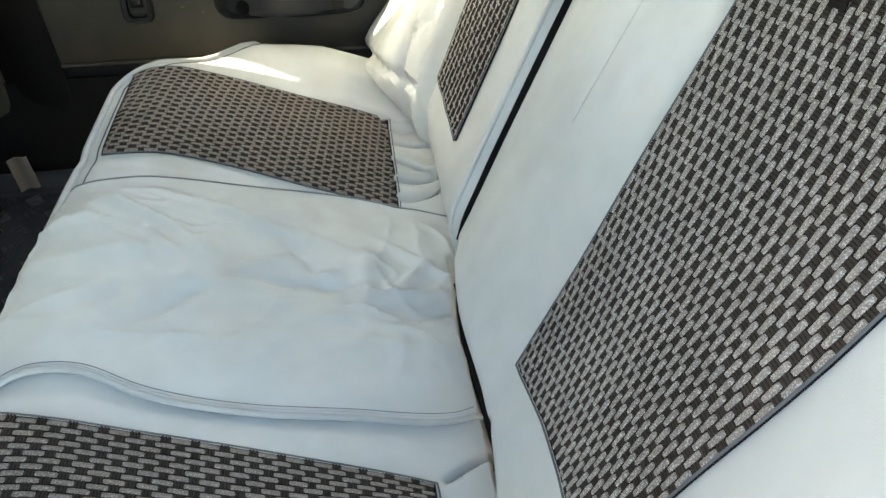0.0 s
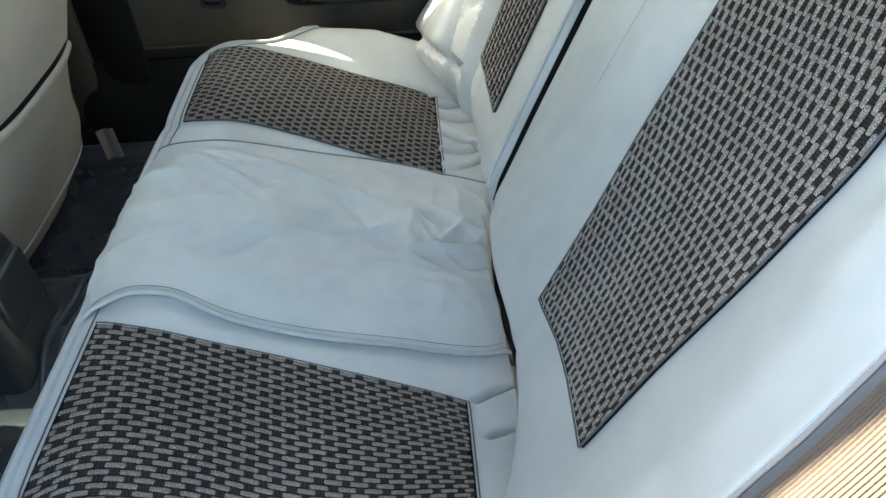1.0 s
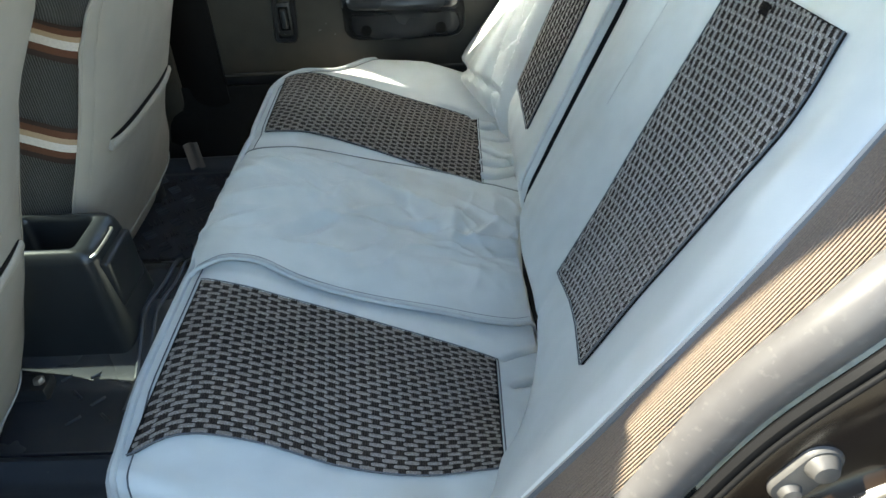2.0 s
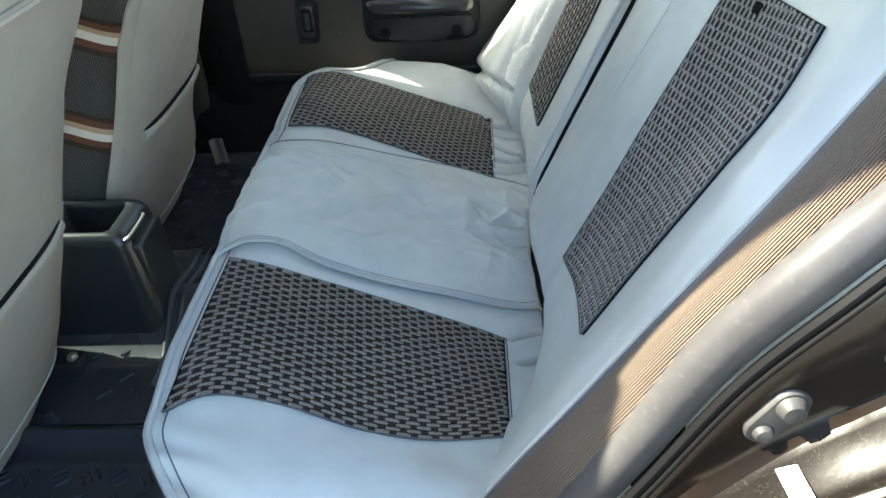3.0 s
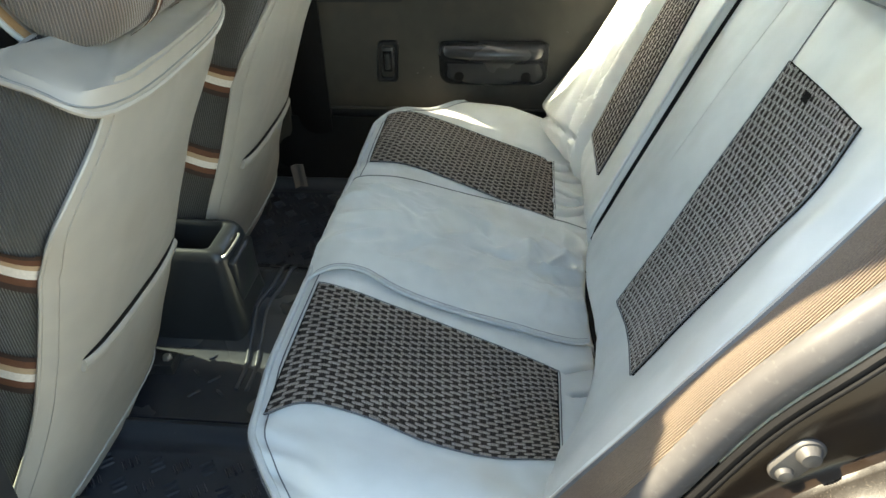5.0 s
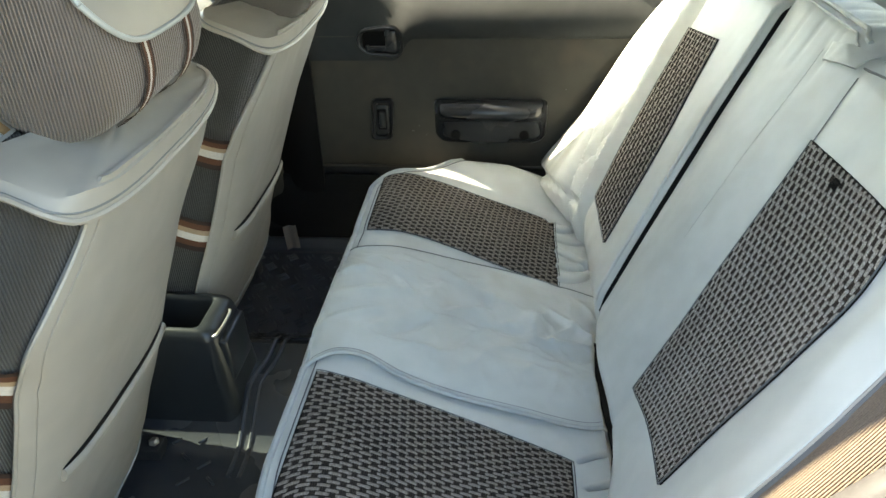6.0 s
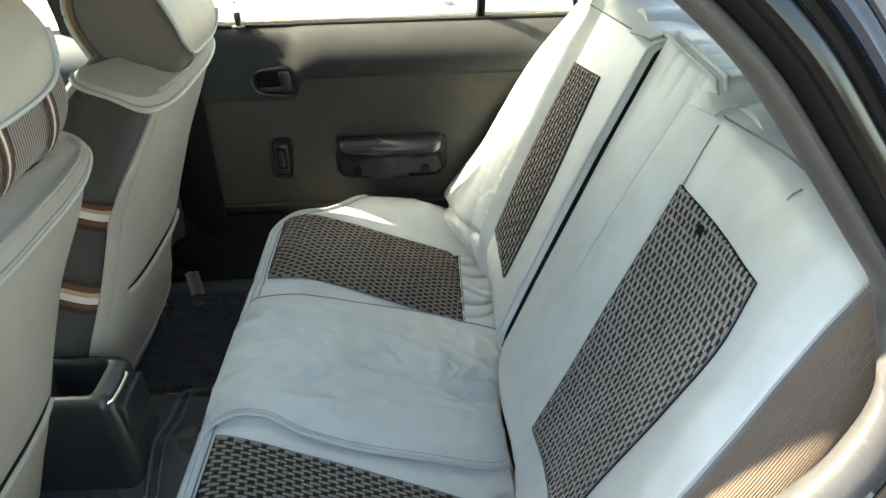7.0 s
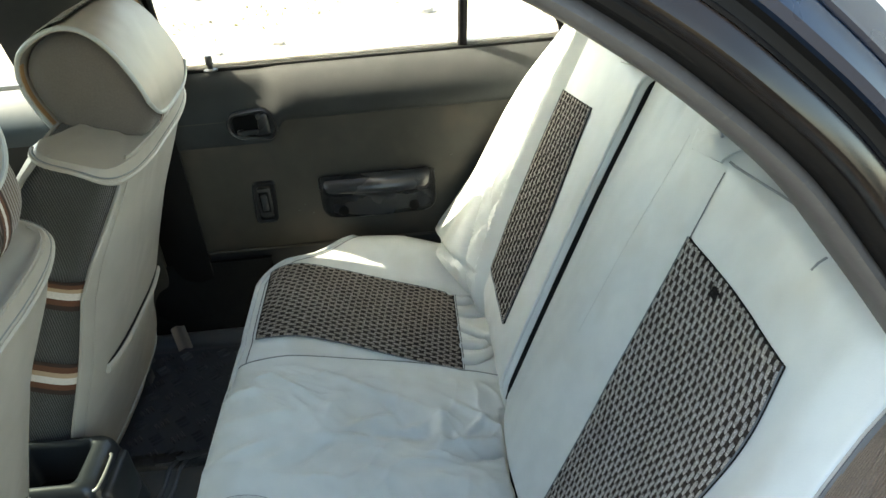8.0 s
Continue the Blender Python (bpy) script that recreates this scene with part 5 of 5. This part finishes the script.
def seat(yc, label, lean, top, hy, hl):
    """A front seat seen from behind: corduroy body, pale rear cover with a pocket, straps and headrest."""
    st = thing("front_seat", (-0.85, yc, FLOOR), label, "car seat", "front seats")
    """top: width factor; hy, hl: the headrest's middle and half length."""
    rise = 0.044 if yc < 0 else 0.032
    hs = [0.055, 0.050, 0.035, 0.0, -0.06, -0.11, -0.17, -0.32, -0.42, -0.52, -0.60, -0.66, -0.69]
    half = [top * q for q in (0.155, 0.18, 0.198, 0.214, 0.236, 0.232, 0.208, 0.205, 0.212, 0.226, 0.250, 0.236, 0.158)]
    deep = [0.035, 0.050, 0.062, 0.072, 0.082, 0.088, 0.092, 0.096, 0.098, 0.094, 0.080, 0.055, 0.035]

    def prof(h, t, grow=0.0):
        """t is the angle round the section: 0 faces the rear."""
        w, d = float(np.interp(-h, [-x for x in hs], half)), float(np.interp(-h, [-x for x in hs], deep))
        c, s_ = math.cos(t), math.sin(t)
        k = 0.42
        cx, cy = math.copysign(abs(c) ** k, c), math.copysign(abs(s_) ** k, s_)
        bulge = -0.010 * (cy ** 2) * (cx > 0)
        p = Vector((-0.5 + (0.02 if yc > 0 else 0.0), yc + (w + grow) * cy + lean * sstep(-0.42, -0.68, h) + 0.042 * sstep(-0.14, 0.0, h), 0.93)) + FD * h + FN * ((d + grow) * (cx - 1) + bulge + grow)
        return p

    ts = np.linspace(0, 2 * math.pi, 49)[:-1]
    hh = [h for h in np.linspace(0.036, 0.004, 6) if h < rise] + list(np.linspace(0.0, -0.60, 26)) + [-0.63, -0.66, -0.69]
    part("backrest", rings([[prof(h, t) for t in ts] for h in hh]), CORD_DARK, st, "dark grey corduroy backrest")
    # rear cover
    def cov(h, w, g=0.006):
        full = float(np.interp(-h, [-0.06, 0.0, 0.10, 0.20, 0.4, 0.69], [1.42, 1.40, 1.30, 1.1, 1.1, 1.30]))
        span = min(full, float(np.interp(-h, [0.0, 0.06, 0.16, 0.24], [0.62, 0.72, 1.05, 1.3]))) if w < 0.5 else full
        p = prof(h, (w * 2 - 1) * span, g)
        return p + FN * 0.0018 * wob(w * 4, h * 9, yc)
    cover = part("rear_cover", grid(cov, np.linspace(rise + 0.006, -0.695, 50), np.linspace(0, 1, 46), 0.004), FRONT, st, "pale grey leatherette rear cover")
    for w in (0.0, 1.0):
        part("cover_welt", tube([cov(h, w, 0.008) for h in np.linspace(0.02, -0.69, 44)], 0.0028, 6), FRONT, cover)
    for w in (0.13, 0.87):
        part("cover_seam", tube([cov(h, w, 0.0072) for h in np.linspace(0.02, -0.66, 44)], 0.0009, 5), FRONT, cover)
    # pocket mouth: a slanting slit with a rolled lip
    mouth = [cov(-0.365 - 0.006 * math.sin(math.pi * w), 0.505 + (w - 0.5) * 0.40, 0.0085) for w in np.linspace(0, 1, 24)]
    part("pocket_lip", tube([q + FD * -0.008 for q in mouth], 0.0, shape=[(0.0105 * math.cos(t), 0.0055 * math.sin(t)) for t in np.linspace(0, 2 * math.pi, 13)[:-1]], up=FN), FRONT, cover, "rolled pocket lip")
    part("pocket_stitch", tube([q + FD * -0.0185 + FN * -0.001 for q in mouth], 0.0011, 5), PIPING, cover)
    # no real opening: a black strip on the cover stands for its shade
    part("pocket_shade", grid(lambda w, k: cov(-0.363 - 0.006 * math.sin(math.pi * w) + 0.012 * k * math.sin(math.pi * w) ** 0.6, 0.505 + (w - 0.5) * 0.40, 0.0076), np.linspace(0, 1, 24), np.linspace(0, 1, 4), 0.001), GASKET, cover, "dark strip added for the shade in the pocket mouth")
    part("bottom_band", tube([cov(-0.655, w, 0.0075) for w in np.linspace(0.05, 0.95, 24)], 0.0016, 5), HEM, cover)
    # top cap of the cover
    def capf(u, w):
        t = (w * 2 - 1) * 2.6
        sag = Vector((0, 0, 0.004 * wob(w * 9, u * 4, yc)))
        if u > 0.6:
            return prof(rise - (0.008 + 0.022 * max(0.0, math.cos(t))) * (u - 0.6) / 0.4, t, 0.009 + 0.010 * (u - 0.6)) + sag
        mid = Vector((-0.48 if yc > 0 else -0.5, yc + 0.042, 0.93)) + FD * (rise + 0.009) + FN * -0.05
        return mid.lerp(prof(rise, t, 0.009), u / 0.6) + sag
    top = part("top_cover", grid(capf, np.linspace(0.02, 1, 16), np.linspace(0, 1, 60), 0.004), FRONT, st, "pale creased top cover")
    part("top_welt", tube([capf(1.0, w) for w in np.linspace(0.02, 0.98, 60)], 0.0038, 6), FRONT, top)
    part("top_stitch", tube([capf(0.90, w) + Vector((0, 0, 0.001)) for w in np.linspace(0.05, 0.95, 50)], 0.0014, 5), THREAD, top)
    # striped elastic straps across both sides
    for hc in (-0.175, -0.355):
        for sgn in (-1, 1):
            bands = [(-0.034, -0.026, 0), (-0.026, -0.014, 1), (-0.014, -0.004, 2), (-0.004, 0.010, 3), (0.010, 0.022, 1), (0.022, 0.032, 0)]
            bm = bmesh.new()
            for a, b, mi in bands:
                prev = None
                for t in np.linspace(0.85, 2.45, 16):
                    v0, v1 = bm.verts.new(prof(hc - a, sgn * t, 0.004)), bm.verts.new(prof(hc - b, sgn * t, 0.004))
                    if prev:
                        fc = bm.faces.new((prev[0], v0, v1, prev[1]))
                        fc.material_index = mi
                    prev = (v0, v1)
            bmesh.ops.remove_doubles(bm, verts=bm.verts[:], dist=1e-5)
            part("elastic_strap", bm, [DKBROWN, BROWN, TAN, WHITE], st, "brown, tan and white striped elastic strap")
    part("front_cover", grid(lambda h, w: prof(h, math.pi + (w * 2 - 1) * 1.1, 0.007), np.linspace(rise - 0.004, -0.60, 20), np.linspace(0, 1, 20), 0.004), FRONT, st, "pale front cover")
    for t in (math.pi - 1.1, math.pi + 1.1):
        part("front_welt", tube([prof(h, t, 0.009) for h in np.linspace(rise - 0.004, -0.60, 40)], 0.0045, 6), FRONT, st)
    cus = rings([[Vector((-0.99 + a * math.copysign(abs(math.cos(t)) ** 0.5, math.cos(t)), yc + b * math.copysign(abs(math.sin(t)) ** 0.5, math.sin(t)), z)) for t in ts] for z, a, b in ((0.30, 0.20, 0.18), (0.33, 0.24, 0.205 if yc > 0 else 0.222), (0.44, 0.25, 0.210 if yc > 0 else 0.228), (0.49, 0.24, 0.19), (0.51, 0.19, 0.16))])
    part("cushion", cus, FRONT, st, "pale covered seat cushion")
    for sy in (-0.17, 0.17):
        part("rail", box((-1.15, yc + sy - 0.02, FLOOR - 0.004), (-0.71, yc + sy + 0.02, FLOOR + 0.03), 0.004), BLACK, st, "black seat rail")
        if sy > 0:
            part("rail_bolt", lathe([(0.010, 0), (0.010, 0.005), (0.006, 0.009)], 6, Matrix.Translation((-0.725, yc + sy, FLOOR + 0.03))), STEEL, st)
    if yc > 0:
        tail = grid(lambda u, v: Vector((-0.655 + 0.03 * u + 0.008 * v, 0.515 + 0.02 * u - 0.01 * v + 0.006 * math.sin(u * 5), 0.372 - 0.06 * v)), np.linspace(0, 1, 8), np.linspace(0, 1, 8), 0.003)
        part("cover_tail", tail, TWILL, st, "loose hanging end of the cover")
    # headrest
    hs_ = 0.89 if yc > 0 else 1.0

    def sq(v):
        return math.copysign(abs(v) ** (0.78 if yc > 0 else 0.88), v)
    hc = Vector((-0.535 if yc > 0 else -0.565, hy, 1.040 if yc > 0 else 1.10))
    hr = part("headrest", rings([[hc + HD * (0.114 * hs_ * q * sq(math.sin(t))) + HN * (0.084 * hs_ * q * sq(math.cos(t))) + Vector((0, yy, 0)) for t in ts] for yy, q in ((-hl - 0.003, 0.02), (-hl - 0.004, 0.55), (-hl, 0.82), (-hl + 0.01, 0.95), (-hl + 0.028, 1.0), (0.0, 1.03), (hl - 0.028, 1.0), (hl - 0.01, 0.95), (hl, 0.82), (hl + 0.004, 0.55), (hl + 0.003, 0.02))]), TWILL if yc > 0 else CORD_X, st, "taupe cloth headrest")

    T0 = -0.85 if yc > 0 else -0.42

    def wrap(t, w, g=0.009):
        yy = (-hl + 2 * hl * w)
        q = 1.0 - 0.02 * abs(w - 0.5) * 2
        return hc + HD * ((0.114 * hs_ + g) * q * sq(math.sin(t))) + HN * ((0.084 * hs_ + g) * q * sq(math.cos(t))) + Vector((0, yy, 0))
    def start(w):
        return T0 + 0.42 * abs(2 * w - 1) ** 4
    hcov = part("headrest_cover", grid(lambda k, w: wrap(start(w) + (4.0 - start(w)) * k, w), np.linspace(0, 1, 50), np.linspace(0, 1, 24), -0.004), FRONT, hr, "pale cover wrapped over the headrest")
    part("cover_rim", tube([wrap(t, 0.0, 0.010) for t in np.linspace(T0 + 0.42, 4.0, 50)], 0.0032, 8), HEM, hcov)
    part("cover_rim", tube([wrap(start(w), w, 0.010) for w in np.linspace(0, 1, 40)], 0.0032, 8), HEM, hcov)
    part("lining", grid(lambda t, w: wrap(t, w * 0.05 + 0.002, 0.004), np.linspace(2.2, 4.0, 24), np.linspace(0, 1, 4), 0.002), FOAM, hcov, "tan inner lining")

    def hf(a, b, h, c=0.0):
        return wrap(1.25 + a / 0.095, 0.12 + 0.76 * b + c / 0.252, 0.014 + h)
    ins = part("woven_inset", grid(lambda a, b: hf(a, b, 0), np.linspace(0, 0.16, 16), np.linspace(0, 1, 10), -0.002), WEFT, hcov)
    tagged(part("woven_cord_layer", bars(hf, (0.0, 0.16), 18), BARS, ins), kind="stuff")
    for sy in (-0.055, 0.055):
        bm = bmesh.new()
        for a, b, mi in ((-0.012, -0.007, 0), (-0.007, -0.002, 1), (-0.002, 0.003, 3), (0.003, 0.008, 1), (0.008, 0.012, 0)):
            prev = None
            for t in np.linspace(-2.3, T0 + 0.1, 16):
                base_p = hc + HD * ((0.117 * hs_ + 0.003) * sq(math.sin(t))) + HN * ((0.087 * hs_ + 0.003) * sq(math.cos(t)))
                v0, v1 = bm.verts.new(base_p + Vector((0, sy + a, 0))), bm.verts.new(base_p + Vector((0, sy + b, 0)))
                if prev:
                    fc = bm.faces.new((prev[0], v0, v1, prev[1]))
                    fc.material_index = mi
                prev = (v0, v1)
        bmesh.ops.remove_doubles(bm, verts=bm.verts[:], dist=1e-5)
        part("elastic_strap", bm, [DKBROWN, BROWN, TAN, WHITE], hr, "striped elastic strap")
        part("post", tube([hc + FD * -0.22 + Vector((0, sy, 0)), hc + FD * -0.08 + Vector((0, sy, 0))], 0.006, 8), STEEL, hr, "steel headrest post")
        part("post_sleeve", tube([hc + FD * -0.165 + Vector((0, sy, 0)), hc + FD * -0.118 + Vector((0, sy, 0))], 0.012, 10), PIT, hr)
    return st


seat(-0.310, "front seat beside the open door, pale covers over corduroy", -0.060, 1.0, -0.25, 0.13)
seat(0.290, "front seat beside the closed door, pale covers over dark corduroy", 0.055, 1.08, 0.350, 0.115)

# ---- outside ----
setting("ground", grid(lambda x, y: Vector((x, y, 0.05 * wob(x * 0.2, y * 0.2) * (abs(x) + abs(y) > 8))), np.linspace(-400, 400, 81), np.linspace(-400, 400, 81)), SAND, "bright bare sandy ground", "ground")
rs = random.Random(4)
bm = bmesh.new()
for _ in range(420):
    x, y, r = rs.uniform(-9, 7), rs.uniform(2.2, 16), rs.uniform(0.012, 0.07)
    m = Matrix.Translation((x, y, r * 0.2)) @ Matrix.Rotation(rs.uniform(0, 6), 4, "Z") @ Matrix.Diagonal((r, r * rs.uniform(0.6, 1), r * rs.uniform(0.4, 0.7), 1))
    bmesh.ops.create_icosphere(bm, subdivisions=1, radius=1, matrix=m)
tagged(part("stones", bm, STONE), "scattered grey stones on the sandy ground", "stones", kind="stuff")
bm = bmesh.new()
for cx, cy in ((-1.6, 5.0), (-0.9, 5.4), (0.6, 6.0), (-4.5, 6.5), (2.8, 7.0), (1.5, 4.8)):
    for _ in range(60):
        x, y, a, h = cx + rs.gauss(0, 0.28), cy + rs.gauss(0, 0.2), rs.uniform(0, 6.3), rs.uniform(0.008, 0.030)
        p = Vector((x, y, 0))
        d = Vector((math.cos(a), math.sin(a), 0))
        bm.faces.new([bm.verts.new(p - d * 0.01), bm.verts.new(p + d * 0.01), bm.verts.new(p + Vector((d.y * 0.03, -d.x * 0.03, h)))])
tagged(part("weeds", bm, WEED, None, "", False), "low dry weeds on the sandy ground", "weeds", kind="stuff")
